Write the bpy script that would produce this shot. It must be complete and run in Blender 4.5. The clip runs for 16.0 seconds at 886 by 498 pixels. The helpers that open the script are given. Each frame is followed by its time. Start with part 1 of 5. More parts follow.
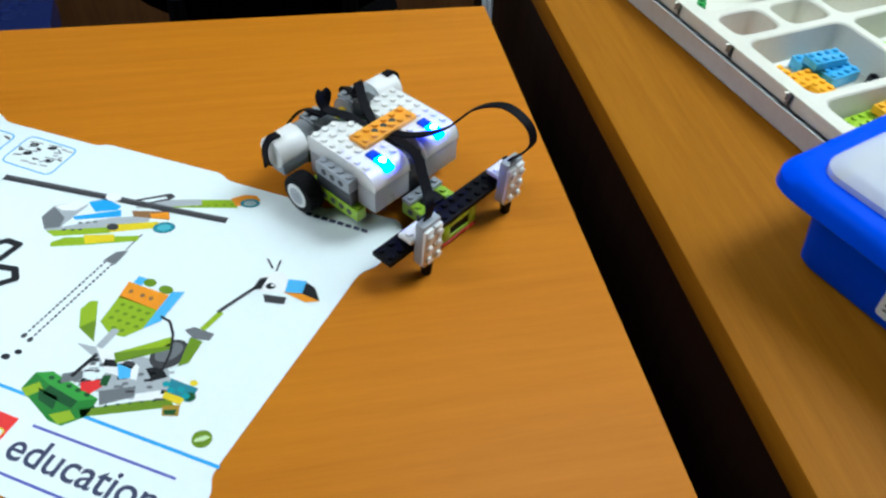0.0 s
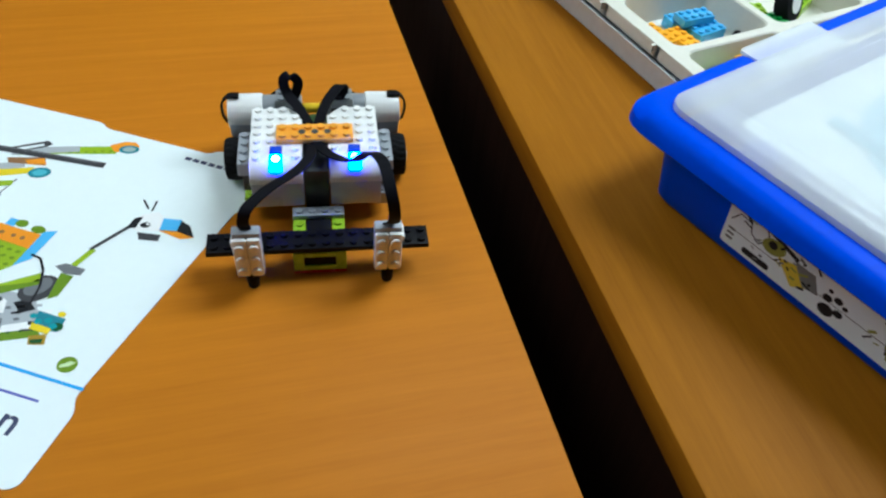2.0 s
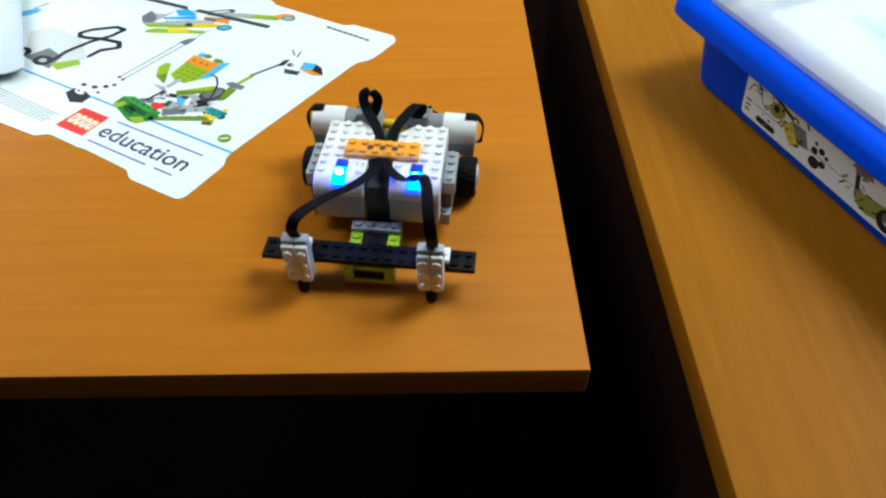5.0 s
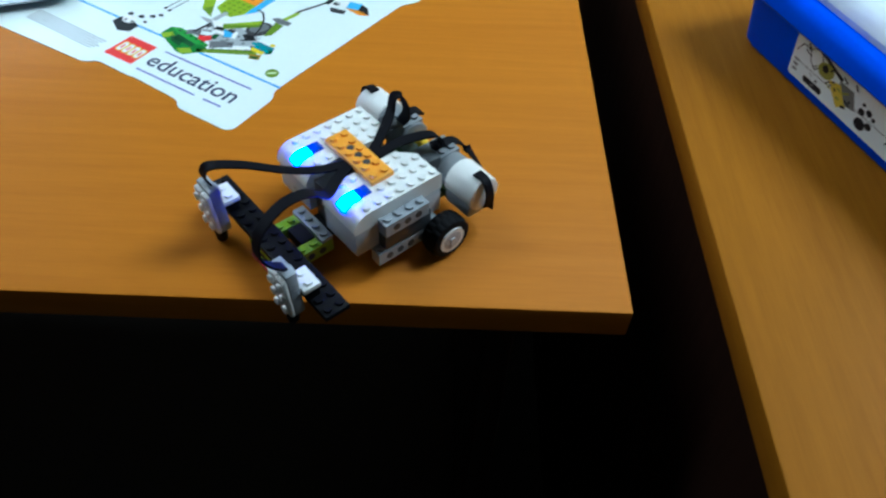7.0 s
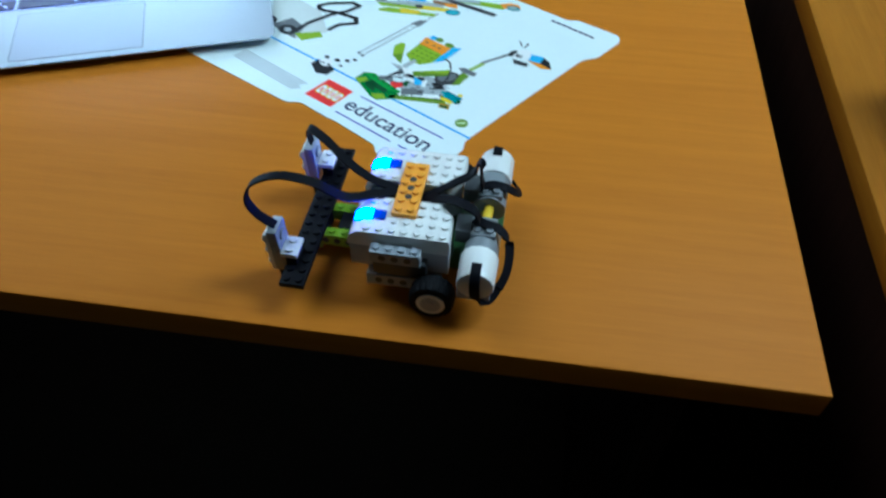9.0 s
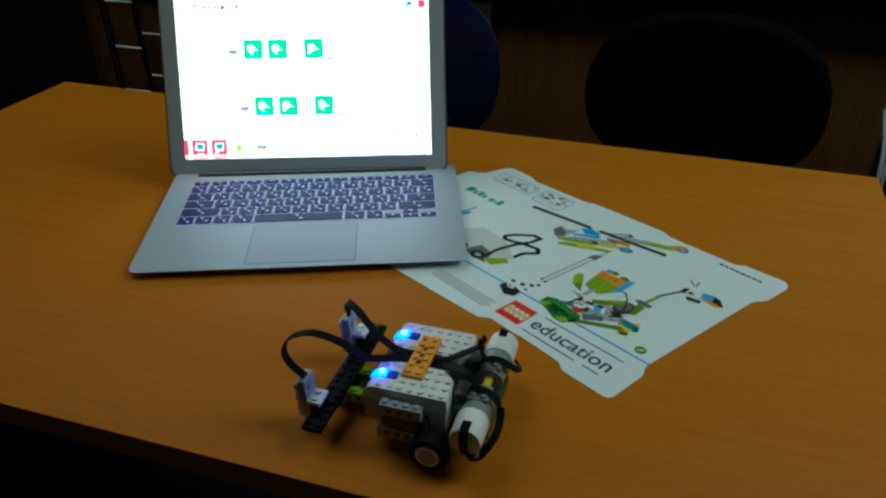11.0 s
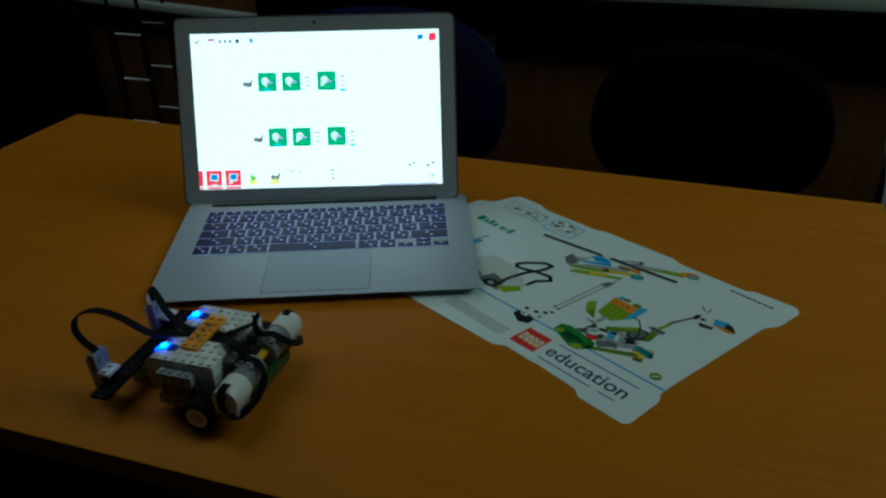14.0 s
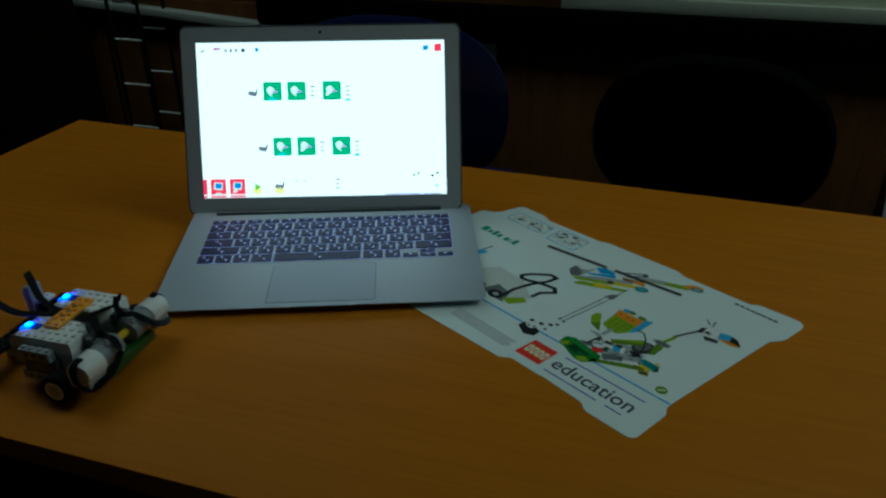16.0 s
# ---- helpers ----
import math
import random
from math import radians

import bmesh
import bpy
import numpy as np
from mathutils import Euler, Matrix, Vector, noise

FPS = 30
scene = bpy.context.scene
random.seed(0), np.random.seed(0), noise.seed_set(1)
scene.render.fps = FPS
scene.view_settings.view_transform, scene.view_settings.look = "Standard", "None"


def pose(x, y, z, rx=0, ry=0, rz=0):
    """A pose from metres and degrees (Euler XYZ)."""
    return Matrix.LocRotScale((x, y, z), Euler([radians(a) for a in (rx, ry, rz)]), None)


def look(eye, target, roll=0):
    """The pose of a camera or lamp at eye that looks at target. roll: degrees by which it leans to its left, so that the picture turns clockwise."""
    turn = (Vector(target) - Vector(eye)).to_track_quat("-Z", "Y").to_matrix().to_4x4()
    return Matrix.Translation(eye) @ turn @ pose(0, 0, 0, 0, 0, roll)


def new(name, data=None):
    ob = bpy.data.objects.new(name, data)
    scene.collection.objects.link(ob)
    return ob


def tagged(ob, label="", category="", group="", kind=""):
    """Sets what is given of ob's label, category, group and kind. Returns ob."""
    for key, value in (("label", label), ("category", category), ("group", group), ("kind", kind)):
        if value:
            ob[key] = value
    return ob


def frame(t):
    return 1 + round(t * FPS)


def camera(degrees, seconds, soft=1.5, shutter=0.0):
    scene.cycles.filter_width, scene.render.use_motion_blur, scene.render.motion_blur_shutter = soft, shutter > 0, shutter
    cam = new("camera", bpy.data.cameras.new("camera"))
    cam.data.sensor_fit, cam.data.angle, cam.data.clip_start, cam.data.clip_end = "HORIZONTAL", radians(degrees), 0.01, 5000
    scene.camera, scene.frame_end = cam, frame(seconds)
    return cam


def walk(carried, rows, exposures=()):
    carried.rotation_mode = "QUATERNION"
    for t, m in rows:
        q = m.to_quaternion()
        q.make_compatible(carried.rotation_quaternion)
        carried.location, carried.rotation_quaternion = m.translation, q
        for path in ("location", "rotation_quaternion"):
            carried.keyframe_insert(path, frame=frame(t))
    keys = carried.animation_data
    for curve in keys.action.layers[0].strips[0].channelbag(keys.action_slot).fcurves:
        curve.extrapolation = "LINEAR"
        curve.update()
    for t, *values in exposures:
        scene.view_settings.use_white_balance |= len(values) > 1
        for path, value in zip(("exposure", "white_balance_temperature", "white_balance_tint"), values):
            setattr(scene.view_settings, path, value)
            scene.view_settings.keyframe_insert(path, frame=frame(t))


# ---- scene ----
cam = camera(60.8, 16.0, soft=2.3, shutter=0.4)
PATH = [
    (0, (-0.164, -0.003, 0.345), (0.132, 1.347, -1.1), 2.8),
    (0.5, (-0.166, -0.032, 0.342), (0.188, 1.321, -1.088), 3.0),
    (1, (-0.135, -0.038, 0.344), (0.247, 1.291, -1.101), 5.1),
    (1.5, (-0.121, -0.04, 0.342), (0.277, 1.27, -1.116), 5.1),
    (2, (-0.128, -0.052, 0.334), (0.309, 1.264, -1.107), 6.0),
    (2.5, (-0.124, -0.07, 0.335), (0.298, 1.224, -1.13), 5.4),
    (3, (-0.142, -0.099, 0.332), (0.259, 1.2, -1.136), 4.2),
    (3.5, (-0.134, -0.157, 0.328), (0.208, 1.154, -1.143), 2.9),
    (4, (-0.117, -0.217, 0.341), (0.065, 1.125, -1.131), 2.0),
    (4.2, (-0.079, -0.231, 0.334), (-0.009, 1.166, -1.096), -0.1),
    (6.3, (-0.1, -0.243, 0.358), (-0.102, 1.125, -1.101), -0.1),
    (6.5, (-0.095, -0.253, 0.341), (-0.109, 1.16, -1.074), -0.3),
    (7, (-0.112, -0.252, 0.338), (-0.093, 1.062, -1.17), 2.8),
    (7.5, (-0.134, -0.249, 0.344), (-0.17, 1.05, -1.176), 2.2),
    (8, (-0.16, -0.255, 0.342), (-0.212, 0.998, -1.216), 3.0),
    (8.5, (-0.172, -0.248, 0.354), (-0.264, 1.002, -1.205), 2.2),
    (9, (-0.184, -0.25, 0.367), (-0.378, 1.074, -1.12), 0.3),
    (9.5, (-0.193, -0.249, 0.376), (-0.468, 1.129, -1.047), -0.4),
    (10, (-0.207, -0.264, 0.378), (-0.559, 1.197, -0.941), -0.3),
    (10.2, (-0.227, -0.274, 0.382), (-0.636, 1.232, -0.869), -0.0),
    (12.3, (-0.243, -0.329, 0.403), (-0.842, 1.336, -0.531), -1.5),
    (12.5, (-0.245, -0.328, 0.403), (-0.835, 1.337, -0.534), -1.5),
    (13, (-0.249, -0.328, 0.402), (-0.827, 1.338, -0.543), -1.3),
    (13.5, (-0.246, -0.32, 0.401), (-0.811, 1.34, -0.563), -1.3),
    (14, (-0.248, -0.318, 0.401), (-0.795, 1.342, -0.571), -1.1),
    (14.5, (-0.253, -0.317, 0.406), (-0.791, 1.342, -0.572), -1.0),
    (15, (-0.253, -0.318, 0.406), (-0.789, 1.349, -0.559), -0.7),
    (15.5, (-0.256, -0.32, 0.405), (-0.793, 1.349, -0.557), -0.6),
    (16, (-0.258, -0.319, 0.407), (-0.795, 1.35, -0.553), -0.5),
]
EXPOSURES = [(0.0, 0.18, 5650, 8), (1.5, 0.08, 5600, 7), (4.2, 0.32, 5850, 9), (6.5, 0.34, 5800, 8), (7.0, 0.10, 5100, 2), (7.5, -0.02, 4450, -6), (8.0, -0.10, 3750, -10), (8.5, -0.18, 3450, -14), (9.0, -0.12, 4750, -2), (9.5, 0.03, 6200, 9), (10.0, -0.62, 5850, 0), (10.2, -0.72, 5850, -2), (12.3, -2.38, 5480, -17), (16.0, -2.38, 5480, -17)]
walk(cam, [(t, look(eye, target, roll)) for t, eye, target, roll in PATH], EXPOSURES)


# ---- world, light ----
world = bpy.data.worlds.new("room_world")
scene.world = world
world.use_nodes = True
world.node_tree.nodes["Background"].inputs[0].default_value = (0.6, 0.7, 0.8, 1)
world.node_tree.nodes["Background"].inputs[1].default_value = 0.004


def area_lamp(name, eye, target, size_x, size_y, watts, colour):
    data = bpy.data.lights.new(name, "AREA")
    data.shape, data.size, data.size_y, data.energy, data.color = "RECTANGLE", size_x, size_y, watts, colour
    ob = new(name, data)
    ob.matrix_world = look(eye, target)
    return ob


# two unseen fluorescent ceiling fittings; the left one is added to lift that side
LAMPS = [(1.45, 0.70, 45.0), (-1.70, 0.66, 12.0)]
for lx, ly, watts in LAMPS:
    area_lamp("unseen_ceiling_lamp", (lx, ly, 1.93), (lx, ly, 0), 1.75, 0.65, watts, (0.90, 1.0, 0.97))


# ---- materials ----
def material(name, colour, rough=0.5, metal=0.0, grain=0.06, scale=60.0, bump=0.0, spec=0.5, coat=0.0):
    """Principled surface whose colour and gloss vary softly at two scales."""
    m = bpy.data.materials.new(name)
    m.use_nodes = True
    nt = m.node_tree
    b = nt.nodes["Principled BSDF"]
    tc = nt.nodes.new("ShaderNodeTexCoord")
    n1 = nt.nodes.new("ShaderNodeTexNoise")
    n1.inputs["Scale"].default_value, n1.inputs["Detail"].default_value = scale, 5
    n2 = nt.nodes.new("ShaderNodeTexNoise")
    n2.inputs["Scale"].default_value, n2.inputs["Detail"].default_value = scale * 12, 2
    add = nt.nodes.new("ShaderNodeMath")
    add.operation = "ADD"
    ramp = nt.nodes.new("ShaderNodeMapRange")
    ramp.inputs[1].default_value, ramp.inputs[2].default_value = 0.6, 1.4
    ramp.inputs[3].default_value, ramp.inputs[4].default_value = 1 - grain, 1 + grain
    mul = nt.nodes.new("ShaderNodeVectorMath")
    mul.operation = "SCALE"
    mul.inputs[0].default_value = colour
    for n in (n1, n2):
        nt.links.new(tc.outputs["Object"], n.inputs["Vector"])
    nt.links.new(n1.outputs[0], add.inputs[0])
    nt.links.new(n2.outputs[0], add.inputs[1])
    nt.links.new(add.outputs[0], ramp.inputs[0])
    nt.links.new(ramp.outputs[0], mul.inputs["Scale"])
    nt.links.new(mul.outputs[0], b.inputs["Base Color"])
    rr = nt.nodes.new("ShaderNodeMapRange")
    rr.inputs[3].default_value, rr.inputs[4].default_value = max(0.03, rough - 0.08), min(1, rough + 0.08)
    nt.links.new(n1.outputs[0], rr.inputs[0])
    nt.links.new(rr.outputs[0], b.inputs["Roughness"])
    b.inputs["Metallic"].default_value = metal
    b.inputs["Specular IOR Level"].default_value = spec
    b.inputs["Coat Weight"].default_value = coat
    if bump:
        bp = nt.nodes.new("ShaderNodeBump")
        bp.inputs["Strength"].default_value, bp.inputs["Distance"].default_value = bump, 0.0006
        nt.links.new(n2.outputs[0], bp.inputs["Height"])
        nt.links.new(bp.outputs[0], b.inputs["Normal"])
    return m


def glow(name, colour, strength):
    m = bpy.data.materials.new(name)
    m.use_nodes = True
    b = m.node_tree.nodes["Principled BSDF"]
    b.inputs["Base Color"].default_value = (*[min(1, c) * 0.5 for c in colour], 1)
    b.inputs["Emission Color"].default_value = (*colour, 1)
    b.inputs["Emission Strength"].default_value = strength
    b.inputs["Roughness"].default_value = 0.3
    return m


def wood(name, light, dark, along="X", rough=0.38, streak=1.0, gloss=0.2):
    """Wood-print laminate: long fine fibres, broad cathedral bands, small dark pores."""
    m = bpy.data.materials.new(name)
    m.use_nodes = True
    nt = m.node_tree
    b = nt.nodes["Principled BSDF"]
    tc = nt.nodes.new("ShaderNodeTexCoord")

    def stretched(a, c, detail, dist=0.0):
        mp = nt.nodes.new("ShaderNodeMapping")
        mp.inputs["Scale"].default_value = (a, c, c) if along == "X" else ((c, a, c) if along == "Y" else (c, c, a))
        n = nt.nodes.new("ShaderNodeTexNoise")
        n.inputs["Scale"].default_value, n.inputs["Detail"].default_value = 1.0, detail
        n.inputs["Distortion"].default_value = dist
        nt.links.new(tc.outputs["Object"], mp.inputs["Vector"])
        nt.links.new(mp.outputs[0], n.inputs["Vector"])
        return n
    broad, fine, pore = stretched(1.6, 26, 3, 0.6), stretched(6, 150, 4, 0.3), stretched(40, 620, 2)
    s0 = nt.nodes.new("ShaderNodeMath")
    s0.operation, s0.inputs[1].default_value = "MULTIPLY", 0.6
    nt.links.new(broad.outputs[0], s0.inputs[0])
    s1 = nt.nodes.new("ShaderNodeMath")
    s1.operation, s1.inputs[1].default_value = "MULTIPLY_ADD", 0.9
    nt.links.new(fine.outputs[0], s1.inputs[0])
    nt.links.new(s0.outputs[0], s1.inputs[2])
    s2 = nt.nodes.new("ShaderNodeMath")
    s2.operation, s2.inputs[1].default_value = "MULTIPLY_ADD", 0.5
    nt.links.new(pore.outputs[0], s2.inputs[0])
    nt.links.new(s1.outputs[0], s2.inputs[2])
    ramp = nt.nodes.new("ShaderNodeMapRange")
    ramp.inputs[1].default_value, ramp.inputs[2].default_value = 1.0 - 0.34 / streak, 1.0 + 0.34 / streak
    nt.links.new(s2.outputs[0], ramp.inputs[0])
    mix = nt.nodes.new("ShaderNodeMix")
    mix.data_type = "RGBA"
    mix.inputs[6].default_value, mix.inputs[7].default_value = (*light, 1), (*dark, 1)
    nt.links.new(ramp.outputs[0], mix.inputs[0])
    nt.links.new(mix.outputs[2], b.inputs["Base Color"])
    rr = nt.nodes.new("ShaderNodeMapRange")
    rr.inputs[3].default_value, rr.inputs[4].default_value = rough - 0.06, rough + 0.08
    nt.links.new(fine.outputs[0], rr.inputs[0])
    nt.links.new(rr.outputs[0], b.inputs["Roughness"])
    bp = nt.nodes.new("ShaderNodeBump")
    bp.inputs["Strength"].default_value, bp.inputs["Distance"].default_value = 0.08, 0.0004
    nt.links.new(fine.outputs[0], bp.inputs["Height"])
    nt.links.new(bp.outputs[0], b.inputs["Normal"])
    b.inputs["Specular IOR Level"].default_value = gloss
    return m


TABLE_WOOD = wood("orange_beech_laminate", (0.59, 0.204, 0.007), (0.44, 0.142, 0.0045), "X", 0.48, 0.66, 0.08)
DESK_WOOD = wood("yellow_beech_laminate", (0.41, 0.155, 0.005), (0.27, 0.096, 0.003), "Y", 0.5, 0.75, 0.08)
PANEL_WOOD = wood("dark_wall_panelling", (0.16, 0.068, 0.023), (0.080, 0.032, 0.011), "Z", 0.35)
DARK_WOOD = wood("dark_red_wood", (0.020, 0.007, 0.004), (0.010, 0.004, 0.002), "Z", 0.5)
# near black: shade under and between the tables is put into this colour
FLOOR_MAT = material("shade_darkened_linoleum", (0.009, 0.007, 0.006), 0.8, grain=0.25, scale=9)
# kept this grey so the unseen walls and ceiling bounce less light
PLASTER = material("painted_plaster", (0.22, 0.21, 0.18), 0.8, grain=0.05, scale=6, bump=0.2)
WHITE = material("white_brick_plastic", (0.86, 0.86, 0.84), 0.32, grain=0.02)
CREAM = material("cream_tray_plastic", (0.74, 0.72, 0.62), 0.4, grain=0.03, scale=20)
HUB_GREY = material("pale_grey_plastic", (0.50, 0.51, 0.54), 0.3, grain=0.03)
LIGHT_GREY = material("light_grey_plastic", (0.36, 0.39, 0.43), 0.3, grain=0.03)
MID_GREY = material("mid_grey_plastic", (0.25, 0.27, 0.29), 0.32, grain=0.04)
DARK_GREY = material("dark_grey_plastic", (0.05, 0.055, 0.062), 0.35, grain=0.05)
BLACK = material("black_plastic", (0.004, 0.004, 0.006), 0.5, grain=0.1, spec=0.12)
CABLE = material("black_ribbon_cable", (0.005, 0.005, 0.008), 0.6, grain=0.1, spec=0.08)
RUBBER = material("black_rubber", (0.006, 0.006, 0.007), 0.8, grain=0.15, bump=0.3, spec=0.15)
ORANGE = material("orange_plastic", (0.95, 0.41, 0.03), 0.32, grain=0.03)
AMBER = material("amber_plastic", (0.95, 0.47, 0.015), 0.4, grain=0.03, spec=0.2)
LIME = material("lime_plastic", (0.34, 0.56, 0.02), 0.28, grain=0.03)
YELLOW = material("yellow_plastic", (0.80, 0.55, 0.02), 0.28, grain=0.03)
RED = material("red_plastic", (0.55, 0.015, 0.012), 0.28, grain=0.03)
AZURE = material("azure_plastic", (0.08, 0.44, 0.80), 0.28, grain=0.03)
GREEN = material("green_plastic", (0.02, 0.28, 0.05), 0.28, grain=0.03)
BUTTON = material("blue_button", (0.01, 0.06, 0.55), 0.25, grain=0.05)
BIN_BLUE = material("blue_polypropylene", (0.0, 0.072, 0.82), 0.45, grain=0.06, scale=25, bump=0.05, spec=0.08)
# silver tinted bluish for the screen's light falling on the laptop
ALU = material("brushed_aluminium_screen_tint", (0.40, 0.44, 0.50), 0.5, metal=0.15, grain=0.03, scale=40, bump=0.05)
PAD = material("trackpad_glass", (0.34, 0.37, 0.46), 0.45, metal=0.1, grain=0.02)
# black keys; the blue stands for the screen reflected in them
KEYCAP = material("black_keycap_screen_tint", (0.014, 0.014, 0.085), 0.5, grain=0.05, spec=0.3)
BOARD = material("whiteboard_enamel", (0.66, 0.72, 0.54), 0.3, grain=0.03, scale=5)
CHAIR_BLUE = material("blue_chair_plastic", (0.008, 0.019, 0.10), 0.25, grain=0.1, scale=12, spec=0.5)
CHAIR_BLACK = material("black_chair_fabric", (0.002, 0.002, 0.002), 0.95, grain=0.3, scale=200, bump=0.4, spec=0.02)
PAPER = material("white_card", (0.82, 0.90, 0.90), 0.5, grain=0.015, scale=15)
LED = glow("blue_led", (0.020, 0.060, 1.0), 170.0)
LED_EDGE = glow("blue_led_edge", (0.0016, 0.024, 1.0), 92.0)
KEYLIGHT = glow("keyboard_backlight", (0.42, 0.48, 1.0), 2.4)
SCREEN = glow("lit_screen", (0.84, 0.93, 1.0), 6.8)
LAMP_GLOW = glow("fluorescent_diffuser", (1.0, 0.96, 0.88), 4.0)


def milky():
    m = bpy.data.materials.new("milky_translucent_plastic")
    m.use_nodes = True
    nt = m.node_tree
    b = nt.nodes["Principled BSDF"]
    b.inputs["Base Color"].default_value = (0.94, 0.985, 1.0, 1)
    b.inputs["Roughness"].default_value = 0.3
    tr = nt.nodes.new("ShaderNodeBsdfTransparent")
    mix = nt.nodes.new("ShaderNodeMixShader")
    tc = nt.nodes.new("ShaderNodeTexCoord")
    n = nt.nodes.new("ShaderNodeTexNoise")
    n.inputs["Scale"].default_value = 14
    r = nt.nodes.new("ShaderNodeMapRange")
    r.inputs[3].default_value, r.inputs[4].default_value = 0.52, 0.66
    nt.links.new(tc.outputs["Object"], n.inputs["Vector"])
    nt.links.new(n.outputs[0], r.inputs[0])
    nt.links.new(r.outputs[0], mix.inputs[0])
    nt.links.new(tr.outputs[0], mix.inputs[1])
    nt.links.new(b.outputs[0], mix.inputs[2])
    nt.links.new(mix.outputs[0], nt.nodes["Material Output"].inputs[0])
    return m


MILKY = milky()
TUB = material("milky_tub_plastic", (0.68, 0.72, 0.74), 0.35, grain=0.08, scale=12)

INKS = {}


def ink(colour, rough=0.55):
    """Printed colour on card."""
    key = tuple(round(c, 3) for c in colour)
    if key not in INKS:
        INKS[key] = material("print_ink", colour, rough, grain=0.03, scale=30, spec=0.2)
    return INKS[key]


# ---- mesh helpers ----
def block(bm, cx, cy, cz, sx, sy, sz, bevel=0.0, turn=None, segments=2):
    """A box by its centre and size, edges rounded."""
    made = bmesh.ops.create_cube(bm, size=1.0)["verts"]
    bmesh.ops.scale(bm, vec=(sx, sy, sz), verts=made)
    if bevel:
        edges = list({e for v in made for e in v.link_edges})
        out = bmesh.ops.bevel(bm, geom=edges, offset=bevel, segments=segments, affect="EDGES", profile=0.5)
        made = list({v for f in out["faces"] for v in f.verts} | {v for v in made if v.is_valid})
    m = Matrix.Translation((cx, cy, cz))
    if turn is not None:
        m = m @ turn
    bmesh.ops.transform(bm, matrix=m, verts=made)
    return made


def tube(bm, a, b, r1, r2=None, segments=20, bevel=0.0):
    """A cylinder or cone from a to b."""
    a, b = Vector(a), Vector(b)
    d = b - a
    made = bmesh.ops.create_cone(bm, cap_ends=True, segments=segments, radius1=r1, radius2=r1 if r2 is None else r2, depth=d.length)["verts"]
    if bevel:
        edges = [e for e in {e for v in made for e in v.link_edges} if any(len(f.verts) > 4 for f in e.link_faces)]
        out = bmesh.ops.bevel(bm, geom=edges, offset=bevel, segments=2, affect="EDGES", profile=0.5)
        made = list({v for f in out["faces"] for v in f.verts} | {v for v in made if v.is_valid})
    q = d.to_track_quat("Z", "Y").to_matrix().to_4x4()
    bmesh.ops.transform(bm, matrix=Matrix.Translation((a + b) / 2) @ q, verts=made)
    return made


def studs(bm, xs, ys, z, r=0.0024, h=0.0017, segments=14):
    for x in xs:
        for y in ys:
            tube(bm, (x, y, z - 0.0002), (x, y, z + h), r, r * 0.96, segments)


def prism(bm, points, z0, z1):
    """A flat shape from its outline, from z0 up to z1."""
    low = [bm.verts.new((x, y, z0)) for x, y in points]
    top = [bm.verts.new((x, y, z1)) for x, y in points]
    n = len(points)
    bm.faces.new(top)
    bm.faces.new(low[::-1])
    for i in range(n):
        bm.faces.new((low[i], low[(i + 1) % n], top[(i + 1) % n], top[i]))
    return low + top


def rounded(points, r, steps=5):
    """The outline with its corners rounded by r."""
    out, n = [], len(points)
    for i in range(n):
        p, a, b = Vector(points[i]), Vector(points[i - 1]), Vector(points[(i + 1) % n])
        da, db = (a - p), (b - p)
        k = min(r, da.length * 0.48, db.length * 0.48)
        s, e = p + da.normalized() * k, p + db.normalized() * k
        for j in range(steps + 1):
            t = j / steps
            q = s * (1 - t) ** 2 + p * 2 * t * (1 - t) + e * t * t
            out.append((q.x, q.y))
    return out


def rect(x0, y0, x1, y1):
    return [(x0, y0), (x1, y0), (x1, y1), (x0, y1)]


def ellipse(cx, cy, rx, ry, turn=0.0, n=20):
    c, s = math.cos(radians(turn)), math.sin(radians(turn))
    return [(cx + rx * math.cos(a) * c - ry * math.sin(a) * s, cy + rx * math.cos(a) * s + ry * math.sin(a) * c)
            for a in (2 * math.pi * i / n for i in range(n))]


def bar(x0, y0, x1, y1, w):
    """A straight stroke from one point to another, w wide."""
    d = Vector((x1 - x0, y1 - y0)).normalized() * w / 2
    return [(x0 - d.y, y0 + d.x), (x0 + d.y, y0 - d.x), (x1 + d.y, y1 - d.x), (x1 - d.y, y1 + d.x)]


def curve_points(points, steps=8):
    """A smooth line through the points."""
    p = [Vector(q) for q in points]
    p = [p[0] * 2 - p[1]] + p + [p[-1] * 2 - p[-2]]
    out = []
    for i in range(1, len(p) - 2):
        for j in range(steps):
            t = j / steps
            out.append(0.5 * (p[i] * 2 + (p[i + 1] - p[i - 1]) * t + (p[i - 1] * 2 - p[i] * 5 + p[i + 1] * 4 - p[i + 2]) * t * t
                              + (p[i] * 3 - p[i - 1] - p[i + 1] * 3 + p[i + 2]) * t ** 3))
    out.append(p[-2])
    return out


